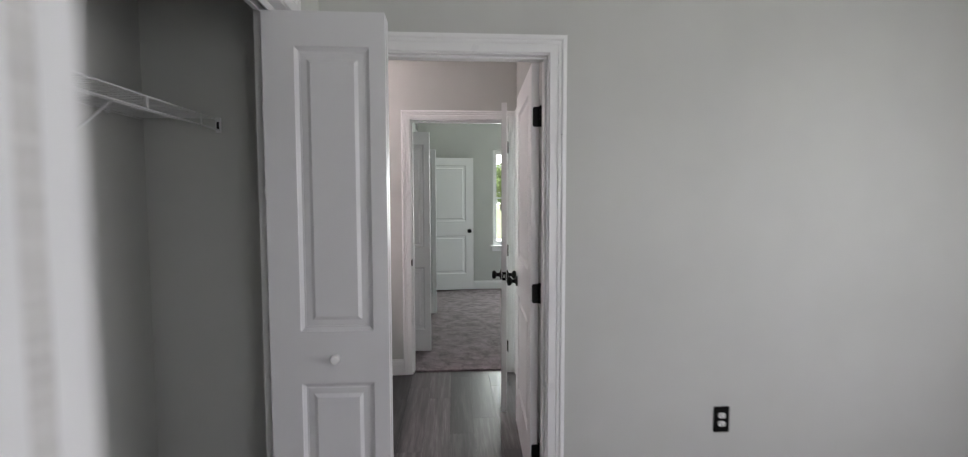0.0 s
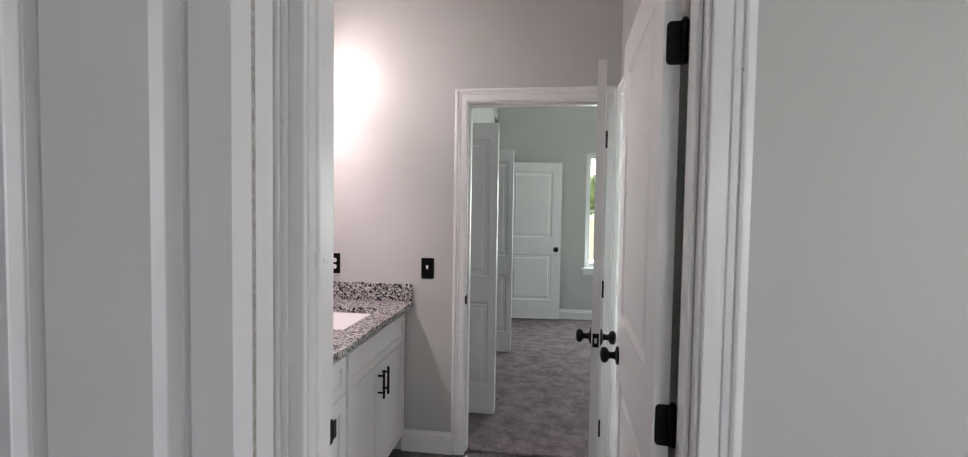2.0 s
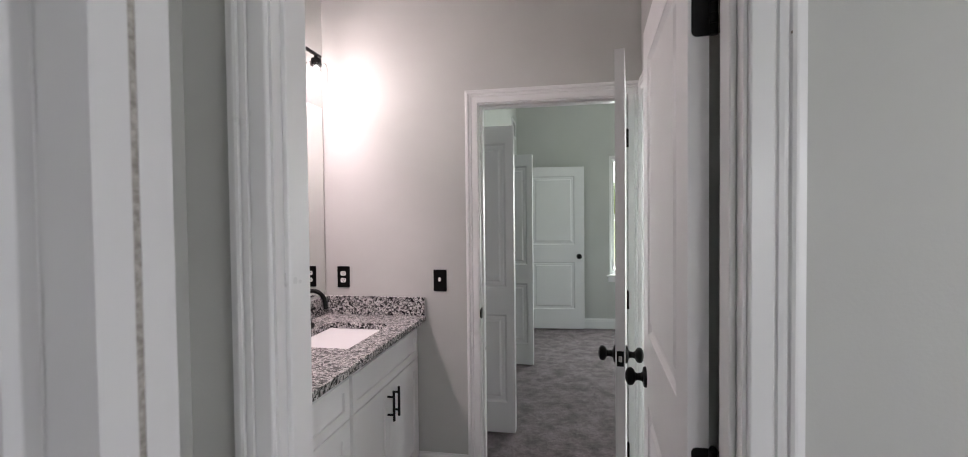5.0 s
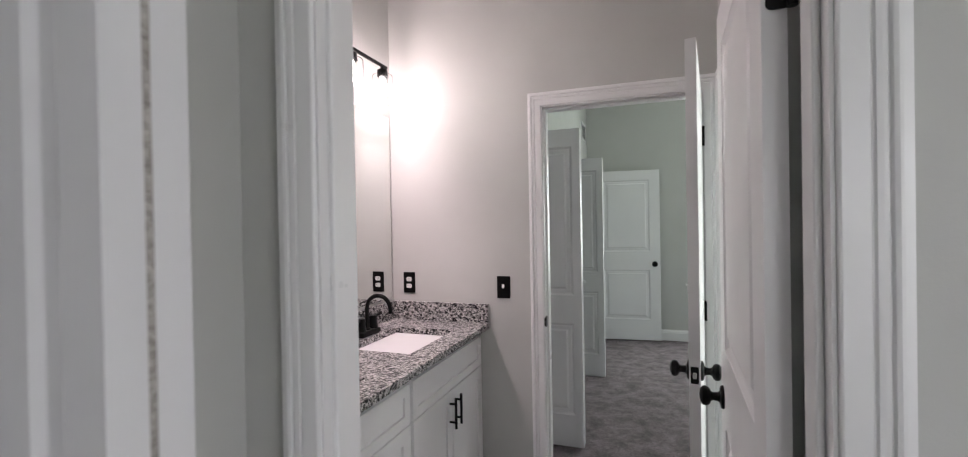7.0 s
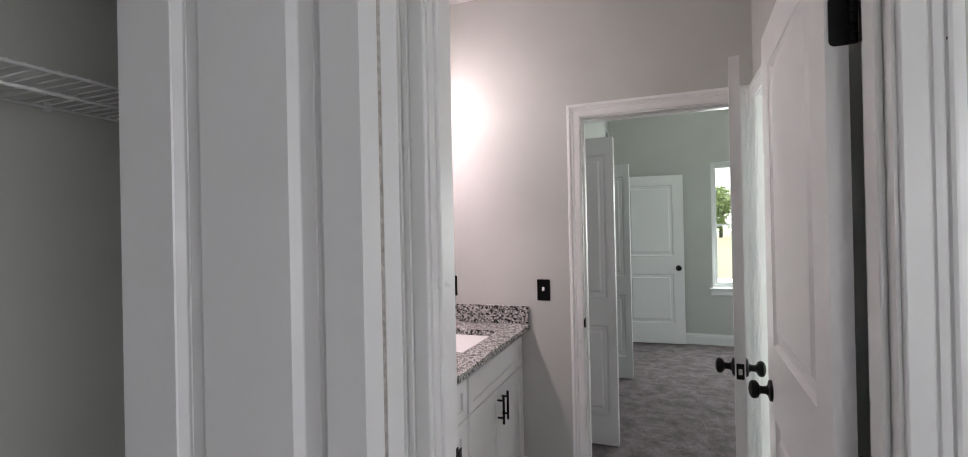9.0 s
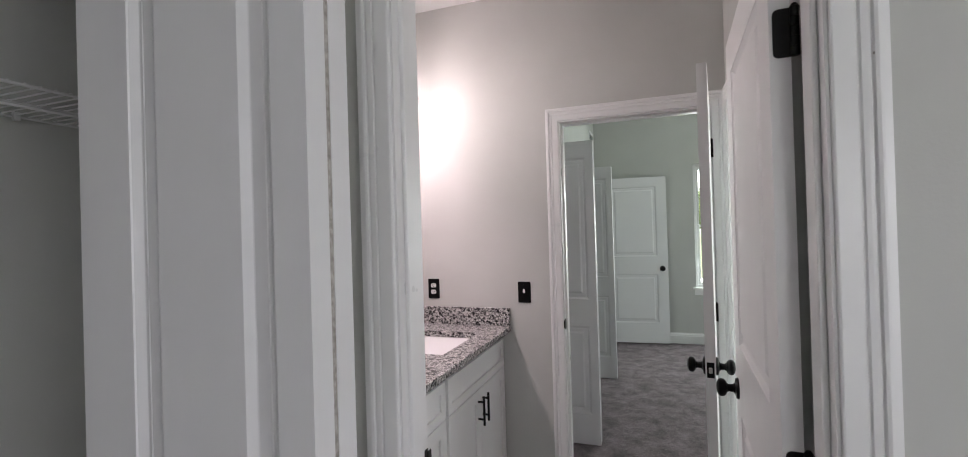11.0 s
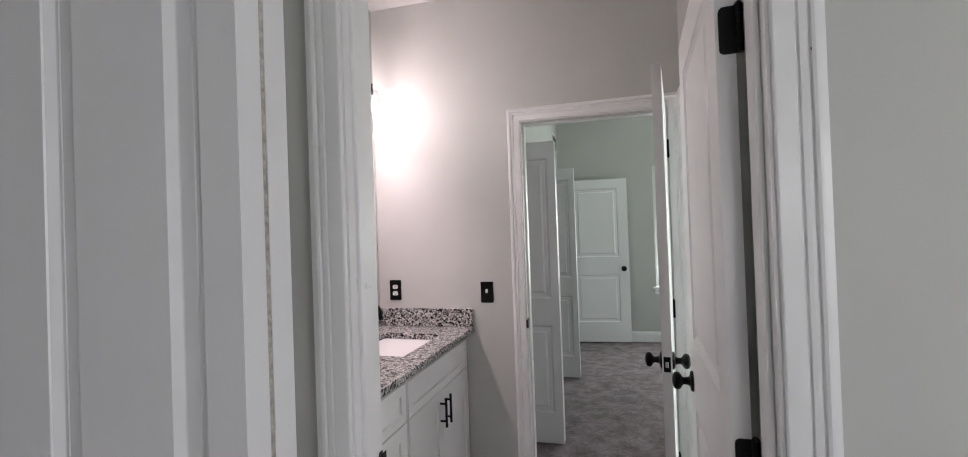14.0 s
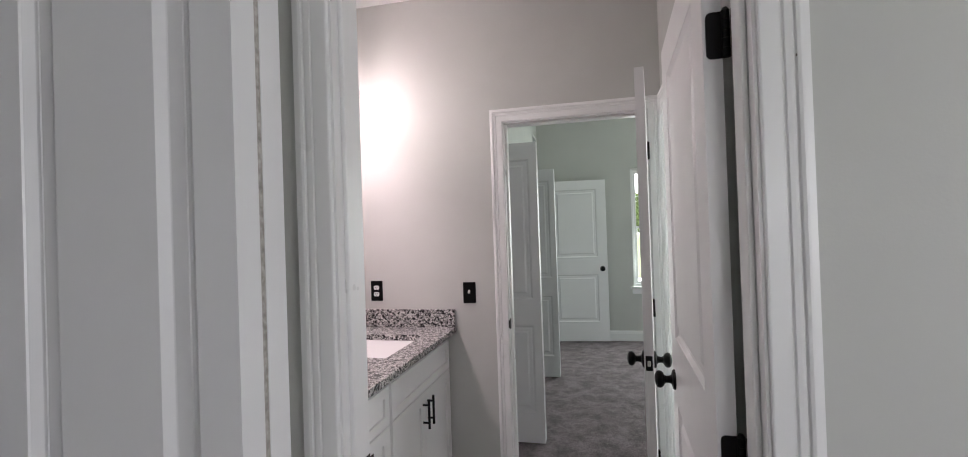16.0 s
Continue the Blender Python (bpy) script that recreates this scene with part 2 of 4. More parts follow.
def slab(bm, u0, u1, v0, v1, w0, w1, holes=(), axis="y"):
    """A wall with holes: u along it, v up, w across. axis: the way across ('y', 'x' or 'z')."""
    us = sorted({u0, u1, *[h[0] for h in holes], *[h[1] for h in holes]})
    vs = sorted({v0, v1, *[h[2] for h in holes], *[h[3] for h in holes]})
    verts = {}

    def vert(i, j, k):
        if (i, j, k) not in verts:
            u, v, w = us[i], vs[j], (w0, w1)[k]
            verts[i, j, k] = bm.verts.new({"y": (u, w, v), "x": (w, u, v), "z": (u, v, w)}[axis])
        return verts[i, j, k]

    def full(i, j):
        if not (0 <= i < len(us) - 1 and 0 <= j < len(vs) - 1):
            return False
        cu, cv = (us[i] + us[i + 1]) / 2, (vs[j] + vs[j + 1]) / 2
        return not any(h[0] < cu < h[1] and h[2] < cv < h[3] for h in holes)

    for i in range(len(us) - 1):
        for j in range(len(vs) - 1):
            if not full(i, j):
                continue
            for k in (0, 1):
                bm.faces.new([vert(i, j, k), vert(i + 1, j, k), vert(i + 1, j + 1, k), vert(i, j + 1, k)])
            for di, dj, a, b in ((-1, 0, (i, j), (i, j + 1)), (1, 0, (i + 1, j), (i + 1, j + 1)), (0, -1, (i, j), (i + 1, j)), (0, 1, (i, j + 1), (i + 1, j + 1))):
                if not full(i + di, j + dj):
                    bm.faces.new([vert(*a, 0), vert(*b, 0), vert(*b, 1), vert(*a, 1)])


# casing section: distance from the opening, thickness
CASING = [(0, 0), (0, 0.0075), (0.0012, 0.0095), (0.0035, 0.0105), (0.033, 0.0115), (0.0345, 0.0090), (0.0365, 0.0092), (0.0385, 0.0130), (0.045, 0.0140), (0.0495, 0.0142), (0.0510, 0.0115), (0.0525, 0.0118), (0.0545, 0.0165), (0.0595, 0.0180), (0.0635, 0.0175), (0.0745, 0.0150), (0.0680, 0.0110), (0.0680, 0)]
BASE = [(0, 0), (0, 0.0145), (0.092, 0.0145), (0.096, 0.0115), (0.104, 0.012), (0.113, 0.009), (0.120, 0.0045), (0.130, 0.0040), (0.130, 0)]


def casing(bm, u0, u1, top, w, side, axis="y", k=1.0):
    """Moulding round a door opening: legs and head, mitred. w: the wall's face; side: the way it faces."""
    rows = []
    for d, t in CASING:
        d *= k
        q = w + side * t
        loop = [(u0 - d, 0.004), (u0 - d, top + d), (u1 + d, top + d), (u1 + d, 0.004)]
        rows.append([bm.verts.new((u, q, v) if axis == "y" else (q, u, v)) for u, v in loop])
    for a, b in zip(rows, rows[1:]):
        for i in range(3):
            bm.faces.new((a[i], a[i + 1], b[i + 1], b[i]))
    bm.faces.new([r[0] for r in rows])
    bm.faces.new([r[3] for r in rows])


def baseboard(name, p0, p1, face, z=0.0):
    """Runs from p0 to p1 on the floor; face: the way (x, y) out of the wall."""
    bm = bmesh.new()
    rows = [[bm.verts.new((p[0] + face[0] * t, p[1] + face[1] * t, z + h)) for p in (p0, p1)] for h, t in BASE]
    for a, b in zip(rows, rows[1:]):
        bm.faces.new((a[0], a[1], b[1], b[0]))
    bm.faces.new([r[0] for r in rows])
    bm.faces.new([r[1] for r in rows])
    return struct(name, bm, TRIM, "white painted baseboard with a moulded top")


PANEL = [(0, 0), (0.0012, -0.0022), (0.0115, -0.0095), (0.0130, -0.0098), (0.0165, -0.0096), (0.0175, -0.0108), (0.0190, -0.0096), (0.0370, -0.0088), (0.0390, -0.0082), (0.0500, -0.0015)]


def leaf_mesh(w, h, th, panels):
    """A moulded door leaf: x 0..w, y -th/2..th/2, z 0..h, with raised panels on both faces."""
    bm = bmesh.new()
    for s in (-1, 1):
        us = sorted({0, w, *[p[0] for p in panels], *[p[1] for p in panels]})
        vs = sorted({0, h, *[p[2] for p in panels], *[p[3] for p in panels]})
        for i in range(len(us) - 1):
            for j in range(len(vs) - 1):
                cu, cv = (us[i] + us[i + 1]) / 2, (vs[j] + vs[j + 1]) / 2
                if any(p[0] < cu < p[1] and p[2] < cv < p[3] for p in panels):
                    continue
                bm.faces.new([bm.verts.new((u, s * th / 2, v)) for u, v in ((us[i], vs[j]), (us[i + 1], vs[j]), (us[i + 1], vs[j + 1]), (us[i], vs[j + 1]))])
        for x0, x1, z0, z1 in panels:
            loops = [[bm.verts.new((u, s * (th / 2 + t), v)) for u, v in ((x0 + d, z0 + d), (x1 - d, z0 + d), (x1 - d, z1 - d), (x0 + d, z1 - d))] for d, t in PANEL]
            for a, b in zip(loops, loops[1:]):
                for i in range(4):
                    bm.faces.new((a[i], a[(i + 1) % 4], b[(i + 1) % 4], b[i]))
            bm.faces.new(loops[-1])
    c = [[(0, 0), (w, 0), (w, h), (0, h)][i] for i in range(4)]
    for i in range(4):
        a, b = c[i], c[(i + 1) % 4]
        bm.faces.new([bm.verts.new((a[0], -th / 2, a[1])), bm.verts.new((b[0], -th / 2, b[1])), bm.verts.new((b[0], th / 2, b[1])), bm.verts.new((a[0], th / 2, a[1]))])
    bmesh.ops.remove_doubles(bm, verts=bm.verts[:], dist=1e-5)
    return bm


# ---- the plan ----
H = 2.815           # bathroom ceiling
HB = 3.05           # bedroom ceilings
XL = -0.15          # room face of both closet fronts
XC0 = -0.265        # closet face of the same walls
XB = -0.865         # back of the closets
BL, BR = -0.845, 0.905  # bathroom walls
Y1A, Y1B = -1.750, -1.640   # wall between the first bedroom and the bathroom
Y2A, Y2B = 0.0, 0.115       # wall between the bathroom and the second bedroom
D1 = (0.033, 0.810)
D2 = (0.066, 0.830)
HEAD = 2.045
YA, YB = -5.4, 3.61
XR = 3.3
CA = (-3.57, -2.105)   # closet opening in the first bedroom
CB = (0.515, 2.065)    # closet opening in the second bedroom
DT = (-0.80, -0.085)   # opening from the vanity area to the bath beyond
J = 0.019              # jamb thickness

bm = bmesh.new()
slab(bm, XB - 0.1, XR, 0, HB, Y1A, Y1B, [(D1[0] - J, D1[1] + J, -1, 2.037 + J)])
struct("wall_bathroom_south", bm, WALL, "light grey painted wall with a doorway")
bm = bmesh.new()
slab(bm, XB - 0.1, XR, 0, HB, Y2A, Y2B, [(D2[0] - J, D2[1] + J, -1, HEAD + J)])
struct("wall_bathroom_north", bm, WALL, "light grey painted wall with a doorway")
bm = bmesh.new()
slab(bm, Y1B, Y2A, 0, H, BL - 0.12, BL, [], "x")
struct("wall_bathroom_west", bm, WALL, "light grey painted wall behind the vanity")
bm = bmesh.new()
slab(bm, Y1B, Y2A, 0, H, BR, BR + 0.115, [(DT[0] - J, DT[1] + J, -1, HEAD + J)], "x")
struct("wall_bathroom_east", bm, WALL, "light grey painted wall with an opening behind the open doors")
bm = bmesh.new()
slab(bm, YA, Y1A, 0, HB, XC0, XL, [(CA[0], CA[1], -1, 2.075)], "x")
struct("wall_first_closet_front", bm, WALL, "light grey painted wall with a closet opening")
bm = bmesh.new()
DE = (2.66, 3.44)  # entry of the second bedroom
slab(bm, Y2B, YB, 0, HB, XC0, XL, [(CB[0], CB[1], -1, 2.075), (DE[0] - J, DE[1] + J, -1, HEAD + J)], "x")
struct("wall_second_closet_front", bm, WALL, "light grey painted wall with a closet opening")
for nm, y0, y1 in (("wall_first_closet_back", YA, Y1A), ("wall_second_closet_back", Y2B, YB)):
    bm = bmesh.new()
    slab(bm, y0, y1, 0, HB, XB - 0.1, XB, [], "x")
    struct(nm, bm, WALL, "light grey painted closet wall")
bm = bmesh.new()
slab(bm, XB, XC0, 0, HB, -4.3, -4.2)
struct("wall_first_closet_side", bm, WALL, "light grey painted closet wall")
bm = bmesh.new()
slab(bm, XB, XC0, 0, HB, 2.4, 2.5)
struct("wall_second_closet_side", bm, WALL, "light grey painted closet wall")
WIN_S = (1.28, 2.13, 0.69, 2.19)
WIN_N = (1.01, 1.92, 0.69, 2.19)
WIN_E = (-4.5, -2.7, 0.69, 2.19)
WIN_F = (1.0, 2.8, 0.69, 2.19)
WIN_T = (-1.05, -0.15, 0.80, 2.19)
bm = bmesh.new()
slab(bm, XL - 0.6, XR, 0, HB, YA - 0.15, YA, [WIN_S])
struct("wall_south", bm, WALL, "light grey painted outer wall with a window")
bm = bmesh.new()
slab(bm, XB - 0.1, XR, 0, HB, YB, YB + 0.15, [WIN_N])
struct("wall_north", bm, WALL, "light grey painted outer wall with a window")
bm = bmesh.new()
slab(bm, YA - 0.15, YB + 0.15, 0, HB, XR, XR + 0.15, [WIN_E, WIN_F, WIN_T], "x")
struct("wall_east", bm, WALL, "light grey painted outer wall with windows")
for nm, x0, x1, y0, y1, hh in (("ceiling_first_bedroom", XB - 0.1, XR, YA, Y1A, HB), ("ceiling_bathroom", BL, XR, Y1B, Y2A, H), ("ceiling_second_bedroom", XB - 0.1, XR, Y2B, YB, HB)):
    bm = bmesh.new()
    box(bm, x0, x1, y0, y1, hh, hh + 0.12)
    struct(nm, bm, CEIL, "flat white painted ceiling")
for nm, y0, y1 in (("floor_first_bedroom", YA, Y1A + 0.05), ("floor_second_bedroom", Y2A + 0.05, YB)):
    bm = bmesh.new()
    slab(bm, XB, XR, y0, y1, -0.06, 0.012, [], "z")
    struct(nm, bm, CARPET, "grey-brown cut pile carpet")


def jamb(bm, u0, u1, top, w0, w1, axis="y"):
    """Jamb boards with stops, lining an opening."""
    def b(a0, a1, c0, c1, z0, z1):
        box(bm, *((a0, a1, c0, c1) if axis == "y" else (c0, c1, a0, a1)), z0, z1)
    b(u0 - J, u0, w0, w1, 0, top + J)
    b(u1, u1 + J, w0, w1, 0, top + J)
    b(u0, u1, w0, w1, top, top + J)


def stops(bm, u0, u1, top, s0, s1):
    rbox(bm, u0, u0 + 0.011, s0, s1, 0, top, 0.002, 1)
    rbox(bm, u1 - 0.011, u1, s0, s1, 0, top, 0.002, 1)
    rbox(bm, u0 + 0.011, u1 - 0.011, s0, s1, top - 0.011, top, 0.002, 1)


def door_frame(name, u, w0, w1, s0, s1, head=2.045, k=1.0):
    fr = thing(name, pose(0, 0, 0), "white painted door frame with moulded casing", "door frame", kind="structure")
    bm = bmesh.new()
    jamb(bm, u[0], u[1], head, w0 - 0.001, w1 + 0.001)
    part("jamb", bm, TRIM, fr)
    bm = bmesh.new()
    stops(bm, u[0], u[1], head, s0, s1)
    part("stop", bm, TRIM, fr)
    for w, side in ((w0, -1), (w1, 1)):
        bm = bmesh.new()
        casing(bm, u[0] - 0.006, u[1] + 0.006, head + 0.006, w, side, "y", k)
        part("casing", bm, TRIM, fr)
    return fr


frame_1 = door_frame("door_frame_1", D1, Y1A, Y1B, -1.725, -1.675, 2.037)
frame_2 = door_frame("door_frame_2", D2, Y2A, Y2B, 0.040, 0.090, 2.045, 0.93)


frame_4 = thing("door_frame_4", pose(0, 0, 0), "white painted frame of the opening to the bath", "door frame", kind="structure")
bm = bmesh.new()
jamb(bm, DT[0], DT[1], HEAD, BR - 0.001, BR + 0.116, "x")
part("jamb", bm, TRIM, frame_4)
bm = bmesh.new()
casing(bm, DT[0] - 0.006, DT[1] + 0.006, HEAD + 0.006, BR, -1, "x")
part("casing", bm, TRIM, frame_4)


def strike(fr, x, y, z):
    bm = bmesh.new()
    rbox(bm, x, x + 0.0025, y - 0.016, y + 0.016, z - 0.029, z + 0.029, 0.001, 1)
    rbox(bm, x + 0.0015, x + 0.004, y - 0.030 if y > -1 else y + 0.012, y - 0.012 if y > -1 else y + 0.030, z - 0.022, z + 0.022, 0.0008, 1)
    part("strike_plate", bm, BLACK, fr, "black metal strike plate")


def lip(fr, x, y0, y1, z):
    bm = bmesh.new()
    rbox(bm, x - 0.0055, x + 0.0035, y0, y1, z - 0.022, z + 0.022, 0.0015, 2)
    part("strike_lip", bm, BLACK, fr, "black curved strike lip")


lip(frame_2, D2[0], -0.0045, 0.006, 0.915)
strike(frame_1, D1[0], Y1B - 0.018, 0.915)
strike(frame_2, D2[0], Y2A + 0.018, 0.915)

KNOB = [(0.033, 0), (0.033, 0.004), (0.030, 0.008), (0.017, 0.011), (0.0125, 0.016), (0.0115, 0.028), (0.014, 0.033), (0.022, 0.037), (0.0275, 0.043), (0.0285, 0.050), (0.026, 0.057), (0.018, 0.062), (0.008, 0.064), (0, 0.0645)]


def knob_part(parent, m, label="round black door knob on a round plate"):
    bm = bmesh.new()
    lathe(bm, KNOB, 28, m)
    part("knob", bm, BLACK, parent, label, True)


def room_door(name, w, m, label, hinge_side, latch=True, heights=(0.205, 0.990, 1.815)):
    """Leaf from the hinge at x 0; the pin lies on the face y = hinge_side * th/2."""
    h, th = 2.020, 0.035
    d = thing(name, m, label, "door", kind="structure")
    leaf = leaf_mesh(w, h, th, [(0.118, w - 0.118, 0.245, 0.835), (0.118, w - 0.118, 1.055, h - 0.115)])
    part("leaf", leaf, DOOR, d)
    for s in (-1, 1):
        knob_part(d, pose(w - 0.063, s * th / 2, 0.905, -90 * s, 0, 0))
    if latch:
        bm = bmesh.new()
        rbox(bm, w - 0.0005, w + 0.0018, -0.0125, 0.0125, 0.877, 0.933, 0.0008, 1)
        part("latch_plate", bm, BLACK, d, "black latch plate")
        bm = bmesh.new()
        rbox(bm, w + 0.001, w + 0.010, -0.006, 0.006, 0.895, 0.915, 0.002, 1)
        part("latch_bolt", bm, STEEL, d, "small steel latch bolt")
    for z in heights:
        bm = bmesh.new()
        y0 = -th / 2 + 0.001 if hinge_side < 0 else -th / 2 + 0.006
        y1 = th / 2 - 0.006 if hinge_side < 0 else th / 2 - 0.001
        tmp = bmesh.new()
        box(tmp, -0.0025, 0.0003, y0, y1, z - 0.045, z + 0.045)
        far = y1 if hinge_side < 0 else y0
        sel = [e for e in tmp.edges if abs(e.verts[0].co.y - far) < 1e-6 and abs(e.verts[1].co.y - far) < 1e-6 and abs(e.verts[0].co.x - e.verts[1].co.x) > 1e-4]
        bmesh.ops.bevel(tmp, geom=sel, offset=0.010, segments=5, profile=0.5, affect="EDGES")
        join(bm, tmp)
        part("hinge_leaf", bm, BLACK, d, "black hinge plate with rounded corners")
        bm = bmesh.new()
        yk = hinge_side * (th / 2 + 0.006)
        for k in range(5):
            za = z - 0.045 + k * 0.018
            cyl(bm, (-0.004, yk, za + 0.0006), (-0.004, yk, za + 0.0174), 0.0075, n=16)
        cyl(bm, (-0.004, yk, z + 0.045), (-0.004, yk, z + 0.051), 0.0078, 0.004, 16)
        part("hinge_pin", bm, BLACK, d, "black hinge barrel", True)
    return d


# the first bathroom door stands open at a right angle, the second a little less
door_1 = room_door("door_1", 0.752, pose(0.777, -1.630, 0.016, 0, 0, 87.6), "white two-panel door standing open into the bathroom, black hardware", -1, True, (0.195, 0.965, 1.780))
a2 = -96.2
door_2 = room_door("door_2", 0.752, pose(0.8125, -0.006, 0.016, 0, 0, a2 - 0.35), "white two-panel door standing open beside the vanity, black hardware", 1)

for fr, x, y0, y1, hs in ((frame_1, D1[1], Y1B - 0.034, Y1B + 0.002, (0.211, 0.981, 1.796)), (frame_2, D2[1], Y2A - 0.002, Y2A + 0.034, (0.221, 1.006, 1.831))):
    for z in hs:
        bm = bmesh.new()
        rbox(bm, x - 0.0025, x + 0.0005, y0, y1, z - 0.045, z + 0.045, 0.0008, 1)
        part("hinge_leaf", bm, BLACK, fr, "black hinge plate on the jamb")
door_3 = room_door("door_3", 0.76, pose(-0.06, 3.44, 0.030, 0, 0, 5.0), "white two-panel bedroom door swung open against the far wall", 1, True)
frame_3 = thing("door_frame_3", pose(0, 0, 0), "white painted door frame with moulded casing", "door frame", kind="structure")
bm = bmesh.new()
jamb(bm, DE[0], DE[1], HEAD, XC0 - 0.001, XL + 0.001, "x")
part("jamb", bm, TRIM, frame_3)
bm = bmesh.new()
casing(bm, DE[0] - 0.006, DE[1] + 0.006, HEAD + 0.006, XL, 1, "x")
part("casing", bm, TRIM, frame_3)

# ---- closets ----


def bifold(name, y, away, room, knob=True):
    """Two folded leaves sticking out from the closet front. y: the near or far outer face; away: +1 if the pair lies beyond y."""
    w, h, th = 0.392, 2.005, 0.035
    t = thing(name, pose(-0.209, y, 0.022), "white two-panel bifold closet door folded open in the " + room, "closet door", "bifold closet doors")
    for k in range(2):
        yy = away * (th / 2 + k * 0.043)
        panels = [(0.101, 0.341, 0.2, 0.779), (0.101, 0.341, 0.957, h - 0.112)]
        bm = leaf_mesh(w, h, th, panels)
        bm.transform(pose(0, yy, 0))
        leaf = part("leaf", bm, DOOR_SHADED, t)
    bm = bmesh.new()
    box(bm, w - 0.003, w + 0.0004 - 0.001, away * (th + 0.0003), away * (th + 0.0077), 0.0, h)
    part("raw_edge", bm, RAW, t, "rough unpainted board edge in the fold")
    bm = bmesh.new()
    for z in (0.25, 1.0, 1.75):
        cyl(bm, (w - 0.006, away * (th + 0.004), z - 0.03), (w - 0.006, away * (th + 0.004), z + 0.03), 0.0022, n=8)
    part("fold_hinge", bm, STEEL, t, "small steel fold hinge")
    if knob:
        bm = bmesh.new()
        lathe(bm, [(0.010, 0), (0.010, 0.004), (0.0085, 0.012), (0.013, 0.017), (0.0165, 0.022), (0.0165, 0.027), (0.012, 0.032), (0, 0.034)], 24, pose(0.216, 0, 0.868, 90 if away > 0 else -90, 0, 0))
        part("knob", bm, TRIM, t, "round white wooden knob", True)
    bm = bmesh.new()
    for k in range(2):
        cyl(bm, (0.02 if k else 0.37, away * (th / 2 + k * 0.043), h), (0.02 if k else 0.37, away * (th / 2 + k * 0.043), h + (0.02 if k else 0.004)), 0.004, n=10)
    part("pivot", bm, STEEL, t, "steel pivot pin")
    return t


bifold("bifold_door", -2.205, 1, "first bedroom")
bifold("bifold_door", -3.574, 1, "first bedroom")
bifold("bifold_door", 0.53, 1, "second bedroom", False)
bifold("bifold_door", 1.98, 1, "second bedroom")

for nm, (c0, c1) in (("closet_frame_1", CA), ("closet_frame_2", CB)):
    fr = thing(nm, pose(0, 0, 0), "white painted closet opening frame with casing", "closet frame", kind="structure")
    bm = bmesh.new()
    box(bm, XC0 - 0.001, XL + 0.001, c0 - 0.0005, c0 + 0.012, 0.012, 2.06)
    box(bm, XC0 - 0.001, XL + 0.001, c1 - 0.012, c1 + 0.0005, 0.012, 2.06)
    box(bm, XC0 - 0.001, XL + 0.001, c0 + 0.012, c1 - 0.012, 2.0605, 2.075)
    part("jamb", bm, TRIM, fr)
    bm = bmesh.new()
    casing(bm, c0, c1, 2.062, XL, 1, "x")
    part("casing", bm, TRIM, fr)
for nm, (c0, c1) in (("first", CA), ("second", CB)):
    t = thing("closet_track", pose(0, 0, 0), "white painted steel track under the closet head", "door track", "closet tracks")
    bm = bmesh.new()
    for x in (-0.220, -0.190):
        box(bm, x - 0.0012, x + 0.0012, c0 + 0.005, c1 - 0.005, 2.032, 2.058)
    box(bm, -0.2188, -0.1912, c0 + 0.005, c1 - 0.005, 2.056, 2.0595)
    part("channel", bm, TRIM, t)

